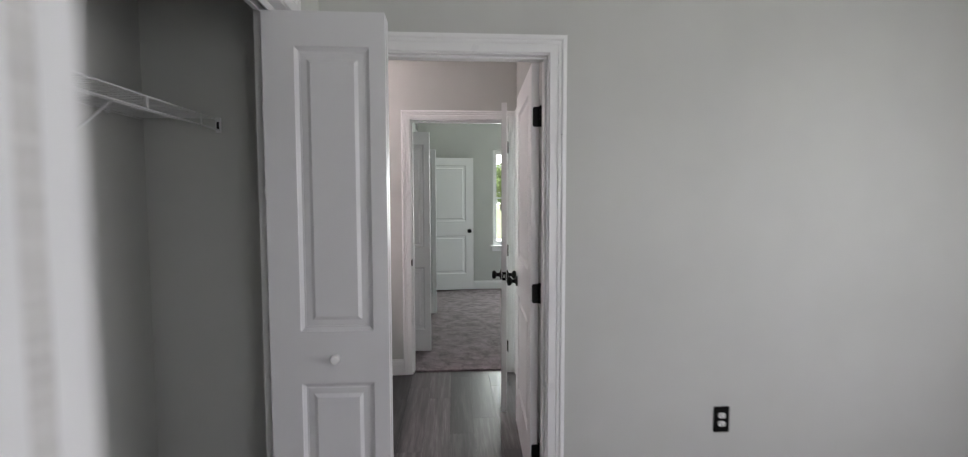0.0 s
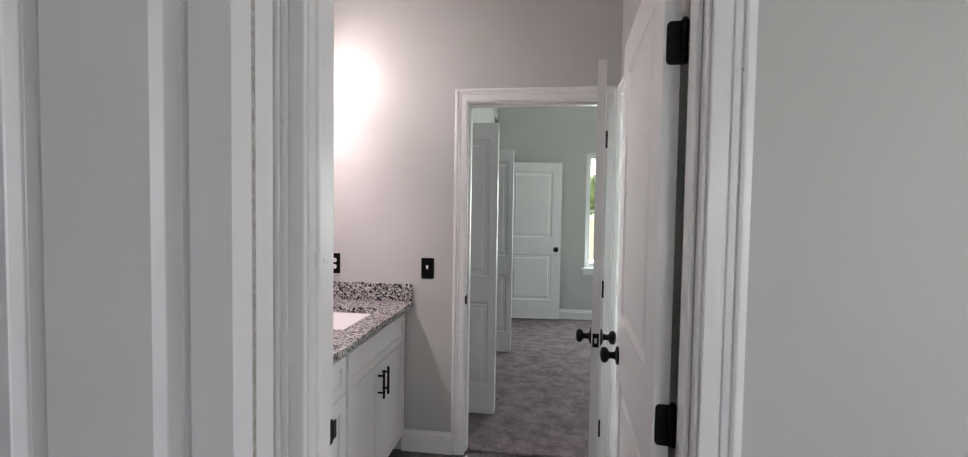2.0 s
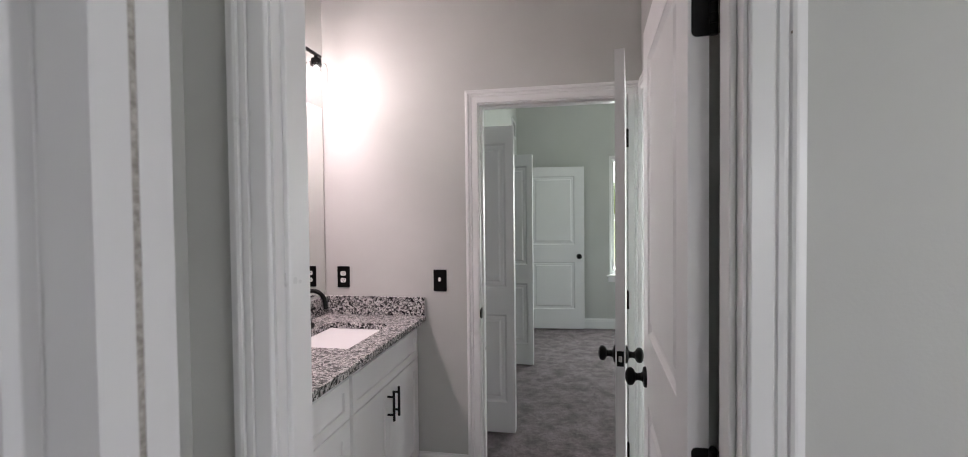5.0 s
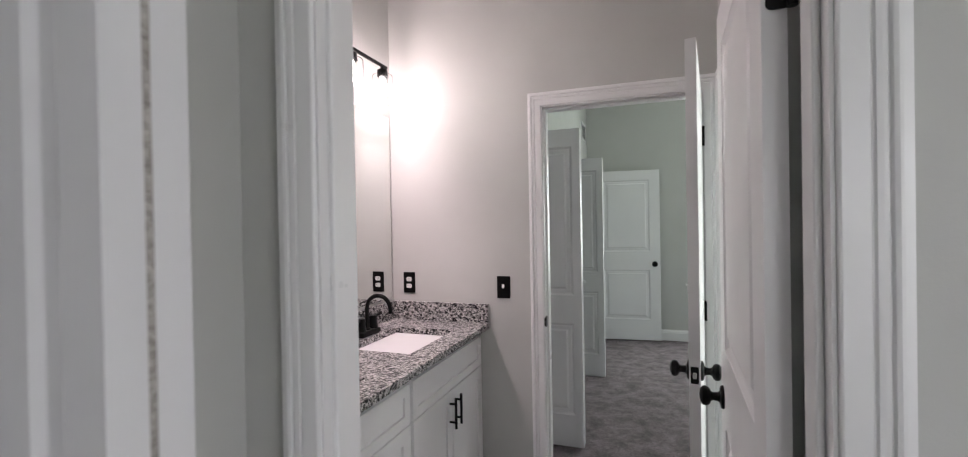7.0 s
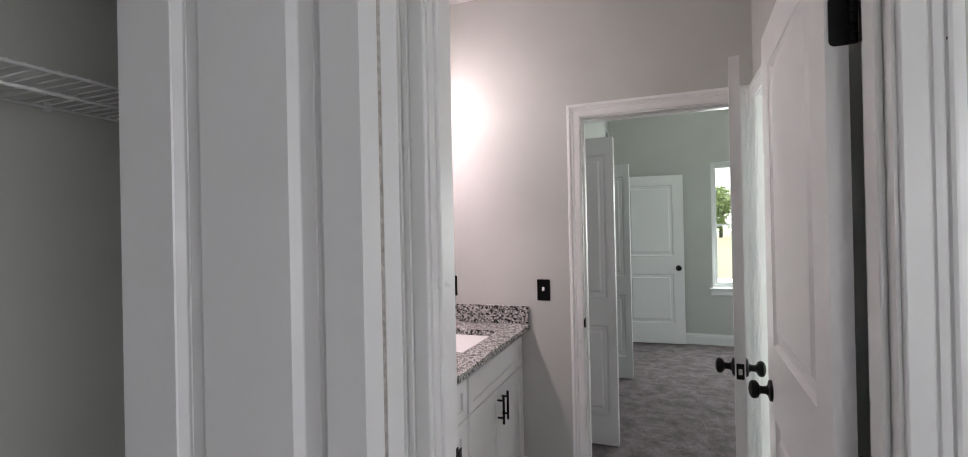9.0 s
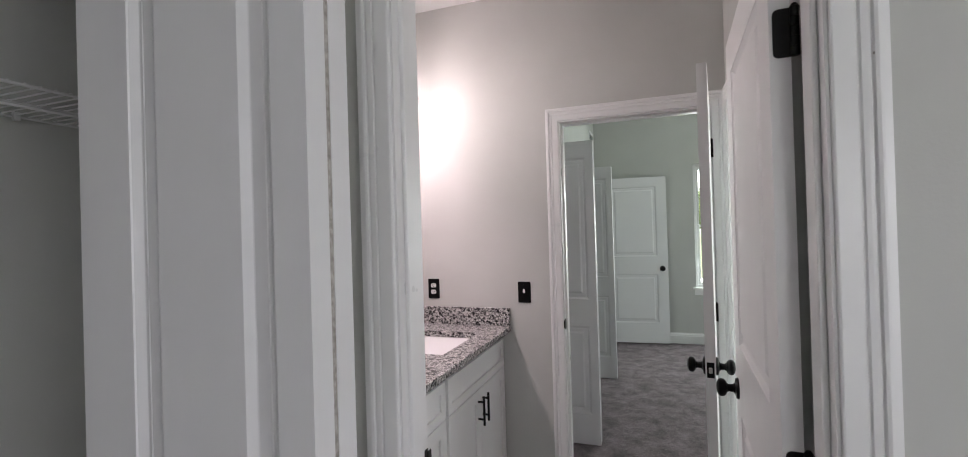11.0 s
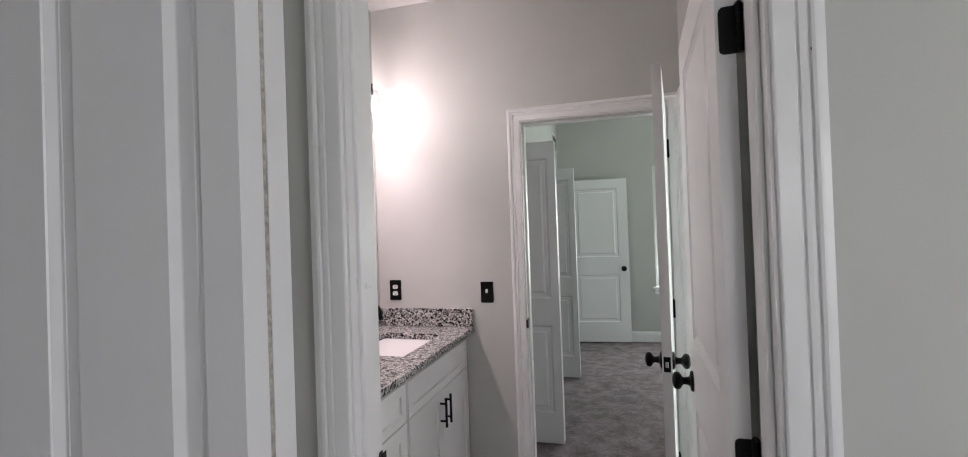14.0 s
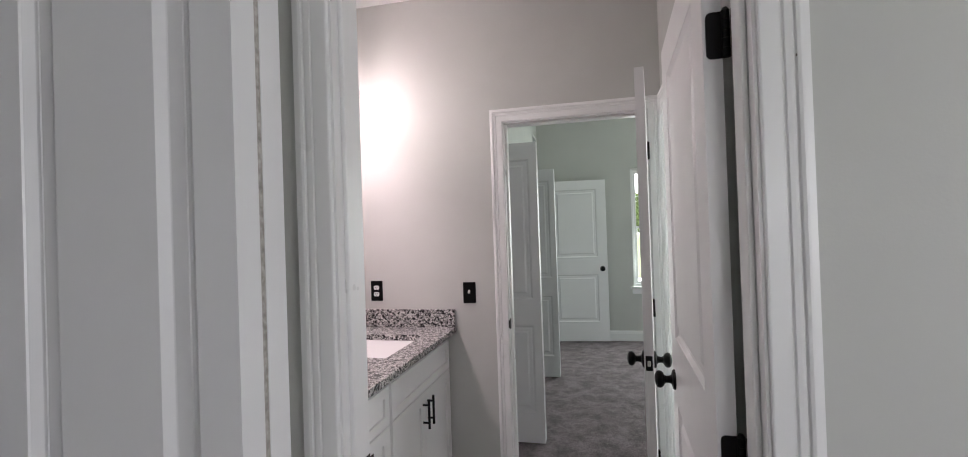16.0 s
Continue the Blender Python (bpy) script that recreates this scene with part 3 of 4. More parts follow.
for nm, (c0, c1), zone in (("closet_shelf", (-4.19, Y1A), "first"), ("closet_shelf", (Y2B, 2.395), "second")):
    t = thing(nm, pose(0, 0, 0), "white vinyl-coated wire closet shelf on the closet wall", "shelf", "wire closet shelves")
    z = 1.753
    bm = bmesh.new()
    y = c0 + 0.02
    while y < c1 - 0.01:
        cyl(bm, (XB + 0.006, y, z), (XB + 0.30, y, z), 0.0018, n=6)
        y += 0.0254
    part("deck_wire", bm, WIRE, t)
    tagged(t.children[-1], kind="stuff")
    for x, zz, r in ((XB + 0.006, z - 0.004, 0.003), (XB + 0.30, z - 0.004, 0.0032), (XB + 0.302, z - 0.045, 0.0036), (XB + 0.15, z - 0.005, 0.003)):
        bm = bmesh.new()
        cyl(bm, (x, c0 + 0.012, zz), (x, c1 - 0.012, zz), r, n=10)
        part("rail", bm, WIRE, t)
    y = c1 - 0.14 - 0.325 * 6
    while y < c1 - 0.05:
        bm = bmesh.new()
        box(bm, XB + 0.3005, XB + 0.3035, y - 0.004, y + 0.004, z - 0.045, z - 0.004)
        part("lip_link", bm, WIRE, t)
        y += 0.325
    for y in (c0 + 0.006, c1 - 0.006):
        bm = bmesh.new()
        rbox(bm, XB + 0.290, XB + 0.312, y - 0.0055, y + 0.0055, z - 0.056, z + 0.006, 0.003, 2)
        part("end_bracket", bm, WIRE, t, "white plastic end bracket")
        bm = bmesh.new()
        s_ = 1 if y < c0 + 0.1 else -1
        box(bm, XB + 0.296, XB + 0.306, *sorted((y + s_ * 0.0050, y + s_ * 0.0062)), z - 0.046, z - 0.012)
        part("bracket_slot", bm, DARK, t, "dark slot of the end bracket")
    y = c0 + 0.2
    while y < c1 - 0.1:
        bm = bmesh.new()
        rbox(bm, XB + 0.0005, XB + 0.013, y - 0.007, y + 0.007, z - 0.014, z + 0.008, 0.003, 2)
        part("wall_clip", bm, WIRE, t)
        y += 0.29
    y = c1 - 0.61 - 1.5
    while y < c1 - 0.3:
        bm = bmesh.new()
        cyl(bm, (XB + 0.295, y, z - 0.045), (XB + 0.004, y, z - 0.30), 0.004, n=8)
        rbox(bm, XB + 0.001, XB + 0.006, y - 0.012, y + 0.012, z - 0.33, z - 0.27, 0.001, 1)
        part("brace", bm, WIRE, t)
        y += 0.75

# ---- vanity ----
VX = -0.307      # cabinet fronts
CT = 0.895      # worktop height


def shaker(name, y0, y1, z0, z1, parent, rail=0.057):
    """A framed front on the cabinet's face, facing +x."""
    bm = bmesh.new()
    x0, x1 = VX, VX + 0.019
    o = [(y0, z0), (y1, z0), (y1, z1), (y0, z1)]
    i = [(y0 + rail, z0 + rail), (y1 - rail, z0 + rail), (y1 - rail, z1 - rail), (y0 + rail, z1 - rail)]
    ic = [(a + (0.001 if k in (0, 3) else -0.001), b + (0.001 if k < 2 else -0.001)) for k, (a, b) in enumerate(i)]
    rows = [[bm.verts.new((x0, a, b)) for a, b in o], [bm.verts.new((x1 - 0.001, a, b)) for a, b in o],
            [bm.verts.new((x1, a + (0.001 if k in (0, 3) else -0.001), b + (0.001 if k < 2 else -0.001))) for k, (a, b) in enumerate(o)],
            [bm.verts.new((x1, a, b)) for a, b in i], [bm.verts.new((x1 - 0.009, a, b)) for a, b in ic]]
    for r0, r1 in zip(rows, rows[1:]):
        for k in range(4):
            bm.faces.new((r0[k], r0[(k + 1) % 4], r1[(k + 1) % 4], r1[k]))
    bm.faces.new(rows[-1])
    bm.faces.new(rows[0][::-1])
    return part(name, bm, CABINET, parent)


def pull(parent, y, z0, z1):
    """Upright bar pull, or a level one if y is a pair."""
    bm = bmesh.new()
    x0, x1 = VX + 0.019, VX + 0.050
    if isinstance(y, tuple):
        cyl(bm, (x1, y[0], z0), (x1, y[1], z0), 0.006, n=14)
        for yy in (y[0] + 0.025, y[1] - 0.025):
            cyl(bm, (x0, yy, z0), (x1, yy, z0), 0.005, n=12)
    else:
        cyl(bm, (x1, y, z0), (x1, y, z1), 0.006, n=14)
        for z in (z0 + 0.028, z1 - 0.028):
            cyl(bm, (x0, y, z), (x1, y, z), 0.005, n=12)
    part("handle", bm, BLACK, parent, "black bar handle", True)


def cabinet(name, y0, y1, label):
    c = thing(name, pose(0, 0, 0), label, "bathroom cabinet", "vanity cabinets")
    bm = bmesh.new()
    box(bm, BL + 0.002, VX, y0, y1, 0.10, CT - 0.032)
    part("carcass", bm, CABINET, c)
    bm = bmesh.new()
    box(bm, BL + 0.002, VX - 0.07, y0 + 0.001, y1 - 0.001, 0.002, 0.0995)
    part("toe_kick", bm, CABINET, c)
    return c



def sink_cabinet(y0, y1):
    """A false front above two doors, which meet near the middle and carry upright bar handles."""
    c = cabinet("sink_cabinet", y0, y1, "white shaker sink cabinet with black bar handles")
    shaker("false_front", y0 + 0.012, y1 - 0.012, 0.672, 0.826, c, 0.040)
    mid = (y0 + y1) / 2 - 0.012
    near = shaker("cabinet_door", y0 + 0.012, mid - 0.0015, 0.118, 0.667, c)
    far = shaker("cabinet_door", mid + 0.0015, y1 - 0.012, 0.118, 0.667, c)
    pull(near, mid - 0.032, 0.50, 0.64)
    pull(far, mid + 0.032, 0.50, 0.64)


SB = (-0.826, -0.016)
sink_cabinet(*SB)
sink_cabinet(-1.612, -0.828)

# worktop with a cut-out for each basin
SX = (-0.695, -0.367)
SY = (-0.690, -0.232)
WT = (BL + 0.002, -0.245, Y1B + 0.004, -0.002)
SINKS = (0.0, -0.785)   # shift of each basin along the top
bm = bmesh.new()
slab(bm, WT[0], WT[1], WT[2], WT[3], CT - 0.030, CT, [(SX[0], SX[1], SY[0] + d, SY[1] + d) for d in SINKS], "z")
bmesh.ops.recalc_face_normals(bm, faces=bm.faces[:])
sel = [e for e in bm.edges if e.calc_length() > 0.02 and len(e.link_faces) == 2 and e.calc_face_angle(0) > 1.0 and all(v.co.z > CT - 0.001 for v in e.verts)]
bmesh.ops.bevel(bm, geom=sel, offset=0.003, segments=2, profile=0.5, affect="EDGES")
top = thing("worktop", pose(0, 0, 0), "speckled grey, black and white granite worktop on the vanity", "worktop")
part("slab", bm, GRANITE, top)
bm = bmesh.new()
rbox(bm, BL + 0.0215, WT[1] - 0.004, -0.0215, -0.002, CT + 0.0005, CT + 0.103, 0.002, 1)
part("side_splash", bm, GRANITE, top)
bm = bmesh.new()
rbox(bm, BL + 0.0015, BL + 0.021, WT[2], -0.002, CT + 0.0005, CT + 0.103, 0.002, 1)
part("back_splash", bm, GRANITE, top)

basin = thing("basin", pose(0, 0, 0), "white undermount rectangular basin in the granite worktop", "sink", "basins of the vanity")
bm = bmesh.new()


def rring(bm, x0, x1, y0, y1, z, r, n=6):
    vs = []
    for cx, cy, a0 in ((x1 - r, y1 - r, 0), (x0 + r, y1 - r, 90), (x0 + r, y0 + r, 180), (x1 - r, y0 + r, 270)):
        for k in range(n + 1):
            a = radians(a0 + 90 * k / n)
            vs.append(bm.verts.new((cx + r * math.cos(a), cy + r * math.sin(a), z)))
    return vs


rings = []
for inset, dz, r in ((-0.03, 0, 0.02), (-0.004, 0, 0.02), (0.0, -0.006, 0.025), (0.008, -0.06, 0.03), (0.02, -0.115, 0.04), (0.05, -0.135, 0.05), (0.11, -0.142, 0.03)):
    rings.append(rring(bm, SX[0] + inset, SX[1] - inset, SY[0] + inset, SY[1] - inset, CT - 0.0305 + dz, r))
for a, b in zip(rings, rings[1:]):
    for k in range(len(a)):
        bm.faces.new((a[k], a[(k + 1) % len(a)], b[(k + 1) % len(b)], b[k]))
bm.faces.new(rings[-1])
part("bowl", bm, PORCELAIN, basin, smooth=True)
bm = bmesh.new()
cx, cy = (SX[0] + SX[1]) / 2, (SY[0] + SY[1]) / 2
lathe(bm, [(0.0, 0.0), (0.020, 0.0), (0.023, 0.002), (0.024, 0.0)], 24, pose(cx, cy, CT - 0.170))
part("drain", bm, BLACK, basin, "black drain", True)

fau = thing("faucet", pose(-0.737, cy + 0.02, CT + 0.001), "matte black two-handle gooseneck faucet behind the basin", "faucet", "faucets of the vanity")
bm = bmesh.new()
rbox(bm, -0.029, 0.029, -0.082, 0.082, 0, 0.028, 0.010, 3)
part("base", bm, BLACK, fau, smooth=True)
bm = bmesh.new()
pts = [(0, 0, 0.02), (0, 0, 0.12)] + [(0.066 - 0.066 * math.cos(radians(a)), 0, 0.132 + 0.066 * math.sin(radians(a))) for a in range(0, 181, 12)] + [(0.134, 0, 0.112)]
tube(bm, pts, 0.0105, 14)
lathe(bm, [(0.016, 0.018), (0.016, 0.034), (0.011, 0.04)], 20)
part("spout", bm, BLACK, fau, smooth=True)
for s in (-1, 1):
    bm = bmesh.new()
    lathe(bm, [(0.025, 0.022), (0.021, 0.045), (0.020, 0.070), (0.022, 0.078), (0.018, 0.090), (0, 0.091)], 20, pose(0, s * 0.052, 0))
    tube(bm, [(0, s * 0.052, 0.080), (0.004, s * 0.080, 0.084), (0.010, s * 0.112, 0.092)], 0.0065, 10)
    part("lever", bm, BLACK, fau, smooth=True)

copy_thing(basin, pose(0, SINKS[1], 0))
copy_thing(fau, pose(-0.737, cy + 0.02 + SINKS[1], CT + 0.001))

mir = thing("mirror", pose(0, 0, 0), "frameless wall mirror above the granite backsplash", "mirror")
bm = bmesh.new()
box(bm, BL + 0.0005, BL + 0.0055, -1.30, -0.022, 1.012, 2.065)
part("glass", bm, MIRROR, mir)
for y in (-0.2, -1.1):
    bm = bmesh.new()
    rbox(bm, BL + 0.001, BL + 0.009, y - 0.012, y + 0.012, 2.060, 2.074, 0.001, 1)
    part("clip", bm, WHITE_PLASTIC, mir, "clear plastic mirror clip")


# ---- outlets and switches ----
def wall_plate(name, x, y, z, facing, label, kind_):
    """facing: degrees about z, 0 looks towards -y."""
    t = thing(name, pose(x, y, z, 0, 0, facing), label, "electrical outlet" if kind_ == "outlet" else "light switch")
    bm = bmesh.new()
    tmp = bmesh.new()
    box(tmp, -0.037, 0.037, -0.0058, 0, -0.060, 0.060)
    sel = [e for e in tmp.edges if any(abs(v.co.y + 0.0058) < 1e-6 for v in e.verts)]
    bmesh.ops.bevel(tmp, geom=sel, offset=0.003, segments=2, profile=0.5, affect="EDGES")
    join(bm, tmp)
    part("plate", bm, BLACK_PLASTIC, t, "black cover plate")
    if kind_ == "outlet":
        for s in (-1, 1):
            bm = bmesh.new()
            ring0 = []
            for yy in (-0.0055, -0.0078):
                ring = []
                for k in range(20):
                    a = 2 * math.pi * k / 20
                    ring.append(bm.verts.new((0.0172 * math.cos(a), yy, s * 0.0195 + max(-0.0125, min(0.0125, 0.0172 * math.sin(a))))))
                ring0.append(ring)
            for k in range(20):
                bm.faces.new((ring0[0][k], ring0[0][(k + 1) % 20], ring0[1][(k + 1) % 20], ring0[1][k]))
            bm.faces.new(ring0[1])
            p = part("socket", bm, WHITE_PLASTIC, t, "white socket face")
            bm = bmesh.new()
            for dx, hh in ((-0.0063, 0.004), (0.0063, 0.0033)):
                box(bm, dx - 0.0009, dx + 0.0009, -0.0082, -0.0076, s * 0.0195 + 0.0025 - hh, s * 0.0195 + 0.0025 + hh)
            cyl(bm, (0, -0.0076, s * 0.0195 - 0.0075), (0, -0.0082, s * 0.0195 - 0.0075), 0.0023, n=10)
            part("slots", bm, DARK, p, "dark socket slots")
    else:
        bm = bmesh.new()
        rbox(bm, -0.0055, 0.0055, -0.0064, -0.005, -0.0125, 0.0125, 0.0006, 1)
        part("surround", bm, BLACK_PLASTIC, t)
        bm = bmesh.new()
        tmp = bmesh.new()
        box(tmp, -0.0055, 0.0055, -0.013, 0, -0.009, 0.011)
        bmesh.ops.bevel(tmp, geom=tmp.edges[:], offset=0.0012, segments=1, affect="EDGES")
        join(bm, tmp, pose(0, -0.0055, 0.003, -25, 0, 0))
        part("toggle", bm, WHITE_PLASTIC, t, "white toggle")
    for z2 in ((0,) if kind_ == "outlet" else (-0.042, 0.042)):
        bm = bmesh.new()
        lathe(bm, [(0.003, 0), (0.003, 0.0006), (0.002, 0.001), (0, 0.001)], 10, pose(0, -0.0057, z2, 90, 0, 0))
        part("screw", bm, BLACK_PLASTIC, t)
    return t


wall_plate("wall_outlet", -0.735, Y2A, 1.105, 0, "black duplex outlet with white sockets above the worktop", "outlet")
wall_plate("light_switch", -0.162, Y2A, 1.092, 0, "black toggle switch plate beside the doorway", "switch")
wall_plate("wall_outlet", 1.626, Y1A, 0.41, 0, "black duplex outlet with white sockets low on the bedroom wall", "outlet")

# ---- vanity light ----
vl = thing("vanity_light", pose(BL, -0.53, 2.285), "black vanity light bar with clear glass shades, lit, above the mirror", "wall lamp")
bm = bmesh.new()
rbox(bm, 0, 0.022, -0.06, 0.06, -0.06, 0.06, 0.004, 2)
part("backplate", bm, BLACK, vl)
bm = bmesh.new()
rbox(bm, 0.100, 0.116, -0.318, 0.318, -0.006, 0.008, 0.002, 1)
cyl(bm, (0.02, 0, 0), (0.105, 0, 0), 0.008, n=12)
part("bar", bm, BLACK, vl)
BULB = emit("lit_bulb", (1.0, 0.93, 0.90), 14.0)
for y in (-0.275, 0.0, 0.275):
    bm = bmesh.new()
    lathe(bm, [(0.010, 0), (0.010, -0.012), (0.026, -0.016), (0.029, -0.050), (0.024, -0.053), (0, -0.053)], 20, pose(0.108, y, -0.006))
    part("socket", bm, BLACK, vl, smooth=True)
    bm = bmesh.new()
    lathe(bm, [(0.024, -0.040), (0.052, -0.044), (0.056, -0.052), (0.058, -0.19), (0.0565, -0.19), (0.0545, -0.054), (0.050, -0.046), (0.024, -0.0425)], 28, pose(0.108, y, -0.006))
    sh = part("shade", bm, GLASS, vl, "clear glass cylinder shade", True)
    sh.visible_shadow = False
    bm = bmesh.new()
    lathe(bm, [(0, -0.155), (0.016, -0.150), (0.027, -0.135), (0.030, -0.118), (0.026, -0.098), (0.014, -0.075), (0.012, -0.055), (0, -0.055)], 24, pose(0.108, y, -0.006))
    bu = part("bulb", bm, BULB, vl, "lit frosted bulb", True)
    bu.visible_shadow = False
    lamp = new("bulb_light", bpy.data.lights.new("bulb_light", "POINT"))
    lamp.data.energy, lamp.data.color, lamp.data.shadow_soft_size = LAMP_POWER, LAMP, 0.03
    lamp.location = (BL + 0.108, -0.53 + y, 2.285 - 0.120)
    down = new("bulb_light_down", bpy.data.lights.new("bulb_light_down", "SPOT"))
    down.data.energy, down.data.color, down.data.shadow_soft_size = DOWN_POWER, LAMP, 0.035
    down.data.spot_size, down.data.spot_blend = radians(112), 1.0
    down.location = (BL + 0.108, -0.53 + y, 2.285 - 0.130)

# ---- windows ----


def window(name, u0, u1, z0, z1, w, out, axis, label):
    """Single-hung window set in the wall. w: inner wall face; out: way outwards."""
    t = thing(name, pose(0, 0, 0), label, "window", kind="structure")

    def b(bm, a0, a1, c0, c1, y0, y1, r=0.003):
        c0, c1 = sorted((w + out * c0, w + out * c1))
        if axis == "y":
            rbox(bm, a0, a1, c0, c1, y0, y1, r, 1)
        else:
            rbox(bm, c0, c1, a0, a1, y0, y1, r, 1)
    f = 0.035
    bm = bmesh.new()
    for a0, a1, y0, y1 in ((u0, u0 + f, z0, z1), (u1 - f, u1, z0, z1), (u0 + f, u1 - f, z1 - f, z1), (u0 + f, u1 - f, z0, z0 + f)):
        b(bm, a0, a1, 0.075, 0.148, y0, y1)
    part("window_frame", bm, VINYL, t)
    zm = (z0 + z1) / 2
    for k, (y0, y1, c0) in enumerate(((z0 + f, zm + 0.015, 0.085), (zm - 0.015, z1 - f, 0.112))):
        bm = bmesh.new()
        s = 0.030
        for a0, a1, v0, v1 in ((u0 + f, u0 + f + s, y0, y1), (u1 - f - s, u1 - f, y0, y1), (u0 + f + s, u1 - f - s, y1 - s, y1), (u0 + f + s, u1 - f - s, y0, y0 + s)):
            b(bm, a0, a1, c0, c0 + 0.024, v0, v1, 0.002)
        sash = part("sash", bm, VINYL, t)
        bm = bmesh.new()
        b(bm, u0 + f + s - 0.004, u1 - f - s + 0.004, c0 + 0.010, c0 + 0.014, y0 + s - 0.004, y1 - s + 0.004, 0.0005)
        p = part("pane", bm, GLASS, sash, "clear window glass")
        p.visible_shadow = False
    bm = bmesh.new()
    b(bm, u0 - 0.035, u1 + 0.035, -0.032, -0.0005, z0 - 0.018, z0 + 0.004, 0.004)
    b(bm, u0 + 0.001, u1 - 0.001, 0.0, 0.074, z0 - 0.012, z0 + 0.004, 0.001)
    part("window_sill", bm, TRIM, t)
    bm = bmesh.new()
    b(bm, u0 - 0.018, u1 + 0.018, -0.016, -0.0005, z0 - 0.085, z0 - 0.019, 0.004)
    part("apron", bm, TRIM, t)
    return t


window("window_1", *WIN_N, YB, 1, "y", "white single-hung window over a green garden")
window("window_2", *WIN_S, YA, -1, "y", "white single-hung window")
window("window_3", *WIN_E, XR, 1, "x", "white single-hung window")
window("window_5", *WIN_T, XR, 1, "x", "white single-hung window")
window("window_4", *WIN_F, XR, 1, "x", "white single-hung window")

# vent high on the closet front of the second bedroom
t = thing("wall_vent", pose(XL, 3.30, 2.515), "white slatted air vent high on the bedroom wall", "air vent")
bm = bmesh.new()
slab(bm, -0.18, 0.18, -0.11, 0.11, 0.0, 0.008, [(-0.15, 0.15, -0.08, 0.08)], "x")
part("frame", bm, TRIM, t)
bm = bmesh.new()
box(bm, 0.0003, 0.001, -0.15, 0.15, -0.08, 0.08)
part("backing", bm, DARK, t, "dark duct opening")
bm = bmesh.new()
for k in range(11):
    tmp = bmesh.new()
    box(tmp, -0.006, 0.006, -0.15, 0.15, -0.0006, 0.0006)
    join(bm, tmp, pose(0.006, 0, -0.073 + k * 0.0146, 0, 35, 0))
part("slats", bm, TRIM, t)

# ---- baseboards ----
baseboard("baseboard", (-0.307, Y2A), (D2[0] - 0.0697, Y2A), (0, -1))
baseboard("baseboard", (BR, Y1B), (BR, DT[0] - 0.07), (-1, 0))
baseboard("baseboard", (D1[1] + 0.0745, Y1A), (XR, Y1A), (0, -1), 0.012)
baseboard("baseboard", (XL, Y1A), (D1[0] - 0.0745, Y1A), (0, -1), 0.012)
baseboard("baseboard", (XL, CA[1]), (XL, Y1A - 0.015), (1, 0), 0.012)
baseboard("baseboard", (XL, YA), (XL, CA[0]), (1, 0), 0.012)
baseboard("baseboard", (XB, CA[0] - 0.6), (XB, Y1A), (1, 0), 0.012)
baseboard("baseboard", (XB + 0.015, Y1A), (XC0, Y1A), (0, -1), 0.012)
baseboard("baseboard", (XL, YB), (XR, YB), (0, -1), 0.012)
baseboard("baseboard", (XL, CB[1]), (XL, DE[0] - 0.0745), (1, 0), 0.012)
baseboard("baseboard", (XL, Y2B), (D2[0] - 0.0745, Y2B), (0, 1), 0.012)
baseboard("baseboard", (D2[1] + 0.0745, Y2B), (XR, Y2B), (0, 1), 0.012)
baseboard("baseboard", (XR, Y2B), (XR, YB), (-1, 0), 0.012)
baseboard("baseboard", (XR, YA), (XR, Y1A), (-1, 0), 0.012)

# ---- outside ----
bm = bmesh.new()
box(bm, -300, 300, -300, 300, -0.6, -0.45)
struct("ground", bm, GRASS, "flat green lawn")


SKY_GLOW = emit("bright_hazy_sky", (1.0, 1.0, 0.99), 2.2)
bm = bmesh.new()
box(bm, -160, 220, 170, 170.5, -0.45, 95)
tagged(mesh_ob("backdrop", bm, SKY_GLOW), "bright hazy white sky beyond the garden", kind="structure")


def tree(name, x, y, s):
    rnd = random.Random(int(x * 10))
    t = thing(name, pose(x, y, -0.45), "leafy green tree on the lawn", "tree", "garden trees")
    bm = bmesh.new()
    cyl(bm, (0, 0, 0), (0.1 * s, 0, 2.2 * s), 0.18 * s, 0.10 * s, 10)
    for k in range(6):
        a = k * 1.05
        cyl(bm, (0.1 * s, 0, 2.0 * s), (1.2 * s * math.cos(a), 1.2 * s * math.sin(a), 3.6 * s), 0.07 * s, 0.02 * s, 7)
    part("trunk", bm, BARK, t)
    vs, fs = [], []
    for k in range(5000):
        cl = rnd.choice(range(14))
        rc = random.Random(cl + int(x))
        c0 = Vector((rc.uniform(-1.4, 1.4), rc.uniform(-1.4, 1.4), rc.uniform(0.9, 4.5))) * s
        d = Vector((rnd.gauss(0, 1), rnd.gauss(0, 1), rnd.gauss(0, 0.8))) * 0.42 * s
        p, n = c0 + d, Vector((rnd.gauss(0, 1), rnd.gauss(0, 1), rnd.gauss(0, 1))).normalized()
        a = n.orthogonal() * 0.11 * s
        b = n.cross(a)
        i = len(vs)
        vs += [p - a, p - b * 0.5, p + a, p + b * 0.5]
        fs.append((i, i + 1, i + 2, i + 3))
    me = bpy.data.meshes.new("crown")
    me.from_pydata(vs, [], fs)
    me.materials.append(LEAF)
    cr = new("crown", me)
    cr.parent = t
    tagged(cr, kind="stuff")


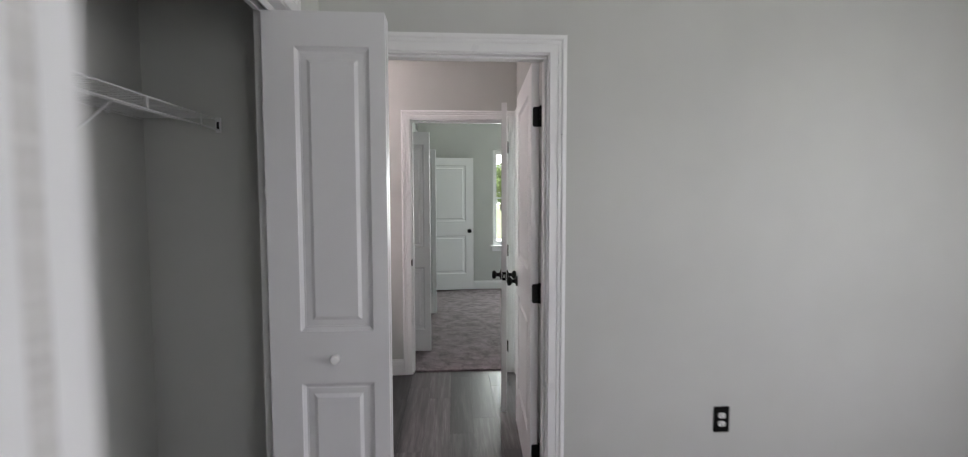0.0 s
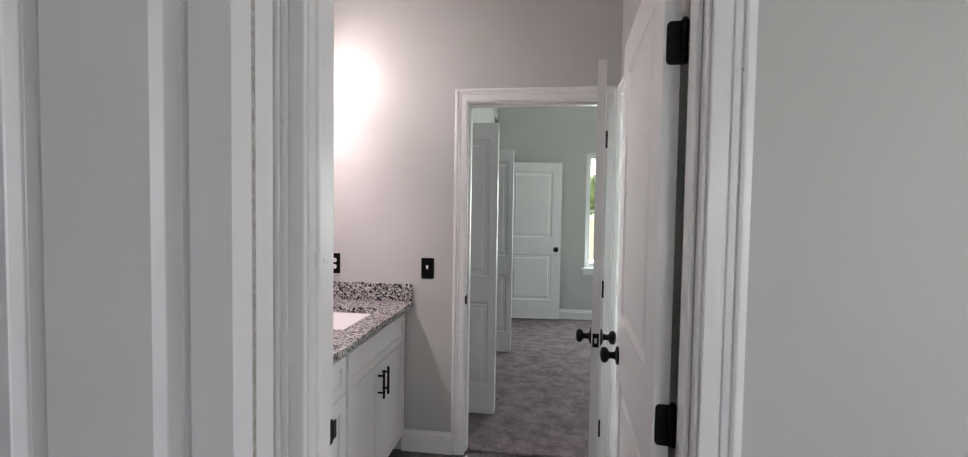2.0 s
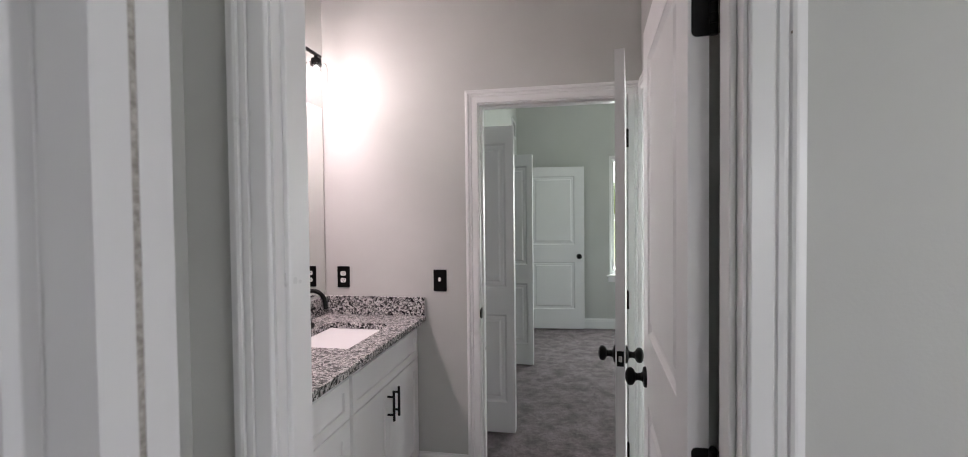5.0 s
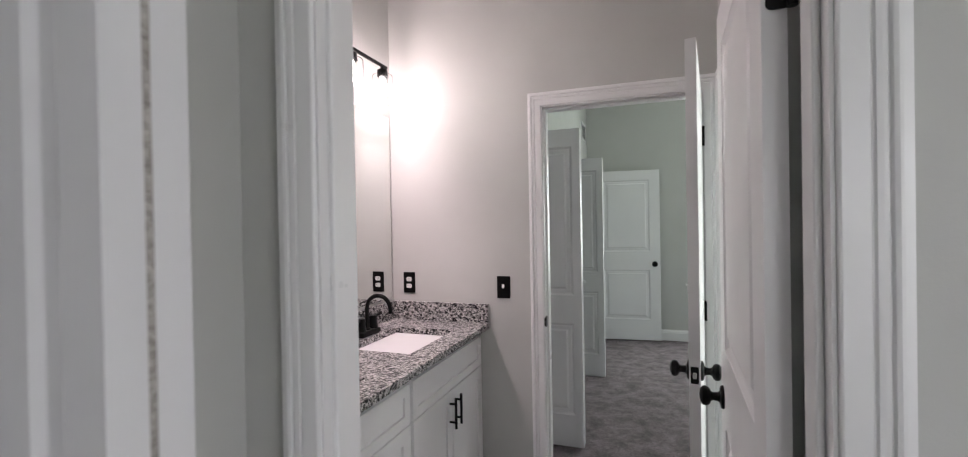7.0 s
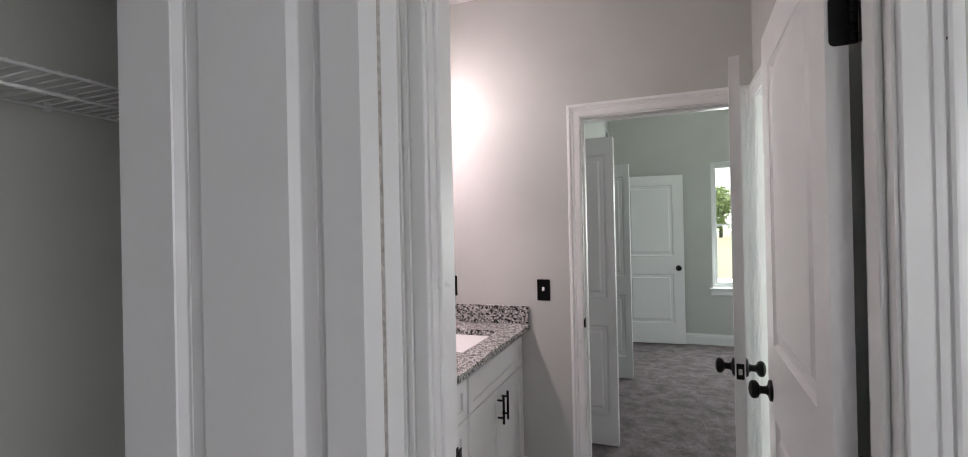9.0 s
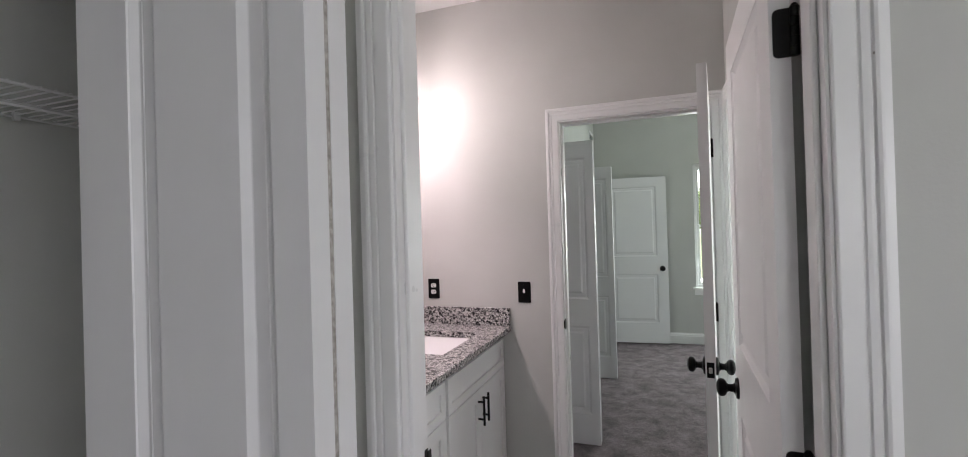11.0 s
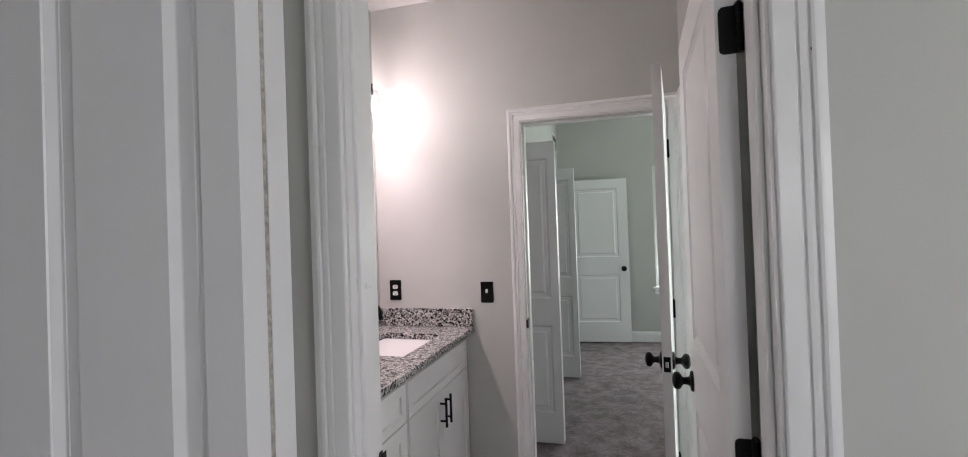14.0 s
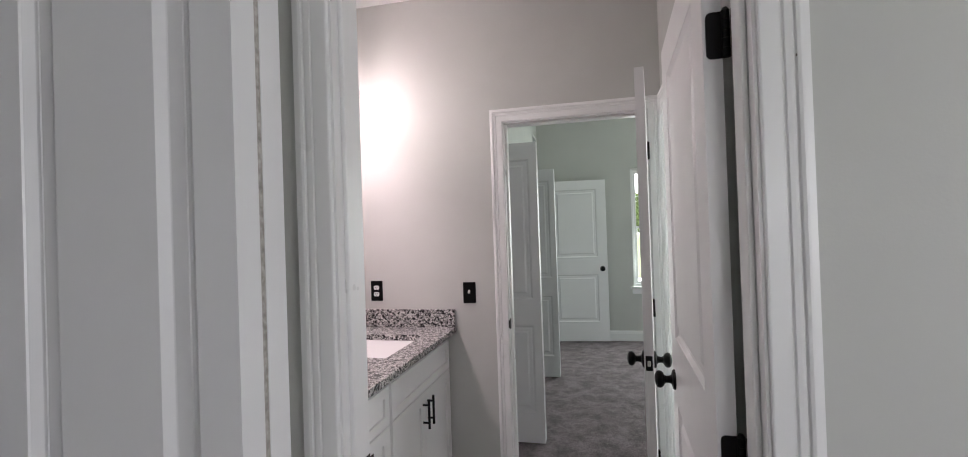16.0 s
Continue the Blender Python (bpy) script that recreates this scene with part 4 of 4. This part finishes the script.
for x, y, s in ((4.6, 70, 1.25), (8.3, 76, 1.55), (12.4, 72, 1.4), (1.0, 80, 1.5), (16.5, 66, 1.5), (20.5, 74, 1.7)):
    tree("tree", x, y, s)

# small brown nail mark on the casing
bm = bmesh.new()
lathe(bm, [(0.0022, 0), (0.0018, 0.0004), (0, 0.0004)], 9, pose(0.869, Y1A - 0.0168, 1.70, 90, 0, 0) @ Matrix.Diagonal((0.5, 1.2, 1, 1)))
part("nail_mark", bm, BARK, frame_1, "tiny brown nail mark")

# frayed carpet edges at the thresholds
for nm, u, y0, d in (("carpet_edge_north", D2, Y2A + 0.050, -1), ("carpet_edge_south", D1, Y1A + 0.050, 1)):
    rnd = random.Random(11)
    vs, fs = [], []
    for k in range(420):
        x = rnd.uniform(u[0] + 0.002, u[1] - 0.002)
        w, l, h = rnd.uniform(0.0015, 0.004), rnd.uniform(0.002, 0.012), rnd.uniform(0.006, 0.014)
        i = len(vs)
        vs += [(x - w, y0, 0.002), (x + w, y0, 0.002), (x + w, y0, h + 0.003), (x - w, y0, h + 0.003), (x + rnd.uniform(-w, w), y0 + d * l, rnd.uniform(0.003, h))]
        fs += [(i, i + 1, i + 4), (i + 1, i + 2, i + 4), (i + 2, i + 3, i + 4), (i + 3, i, i + 4)]
    me = bpy.data.meshes.new(nm)
    me.from_pydata(vs, [], fs)
    me.materials.append(CARPET)
    tagged(new(nm, me), "frayed edge of the grey-brown carpet at the doorway", kind="stuff")

# ---- bathroom floor planks, last ----
bm = bmesh.new()
slab(bm, BL, XR, Y1A + 0.05, Y2A + 0.05, -0.06, -0.002, [], "z")
floor_bath = struct("floor_bathroom", bm, DARK, "dark grey wood-look vinyl plank floor")
rnd = random.Random(5)
PW, PL = 0.152, 0.92
meshes = {}


def plank(x0, x1, y0, y1):
    w, l = round(x1 - x0, 4), round(y1 - y0, 4)
    if (w, l) not in meshes:
        bm = bmesh.new()
        g, d = 0.0002, 0.0005
        lo = [(g, g), (w - g, g), (w - g, l - g), (g, l - g)]
        hi = [(g + d, g + d), (w - g - d, g + d), (w - g - d, l - g - d), (g + d, l - g - d)]
        a = [bm.verts.new((*p, -0.002)) for p in lo]
        b = [bm.verts.new((*p, 0.0014)) for p in lo]
        c_ = [bm.verts.new((*p, 0.002)) for p in hi]
        for r0, r1 in ((a, b), (b, c_)):
            for k in range(4):
                bm.faces.new((r0[k], r0[(k + 1) % 4], r1[(k + 1) % 4], r1[k]))
        bm.faces.new(c_)
        bmesh.ops.recalc_face_normals(bm, faces=bm.faces[:])
        me = bpy.data.meshes.new("plank")
        bm.to_mesh(me)
        bm.free()
        me.materials.append(PLANK)
        meshes[w, l] = me
    ob = new("plank", meshes[w, l])
    ob.location = (x0, y0, -0.0)
    ob.parent = floor_bath


x = BL
while x < XR - 0.01:
    x1 = min(x + PW, XR)
    y = Y1A + 0.05
    y1 = y + rnd.choice((0.3, 0.5, 0.7, 0.9))
    while y < Y2A + 0.05 - 0.005:
        y1 = min(y1, Y2A + 0.05)
        plank(x, x1, y, y1)
        y, y1 = y1, y1 + PL
    x = x1
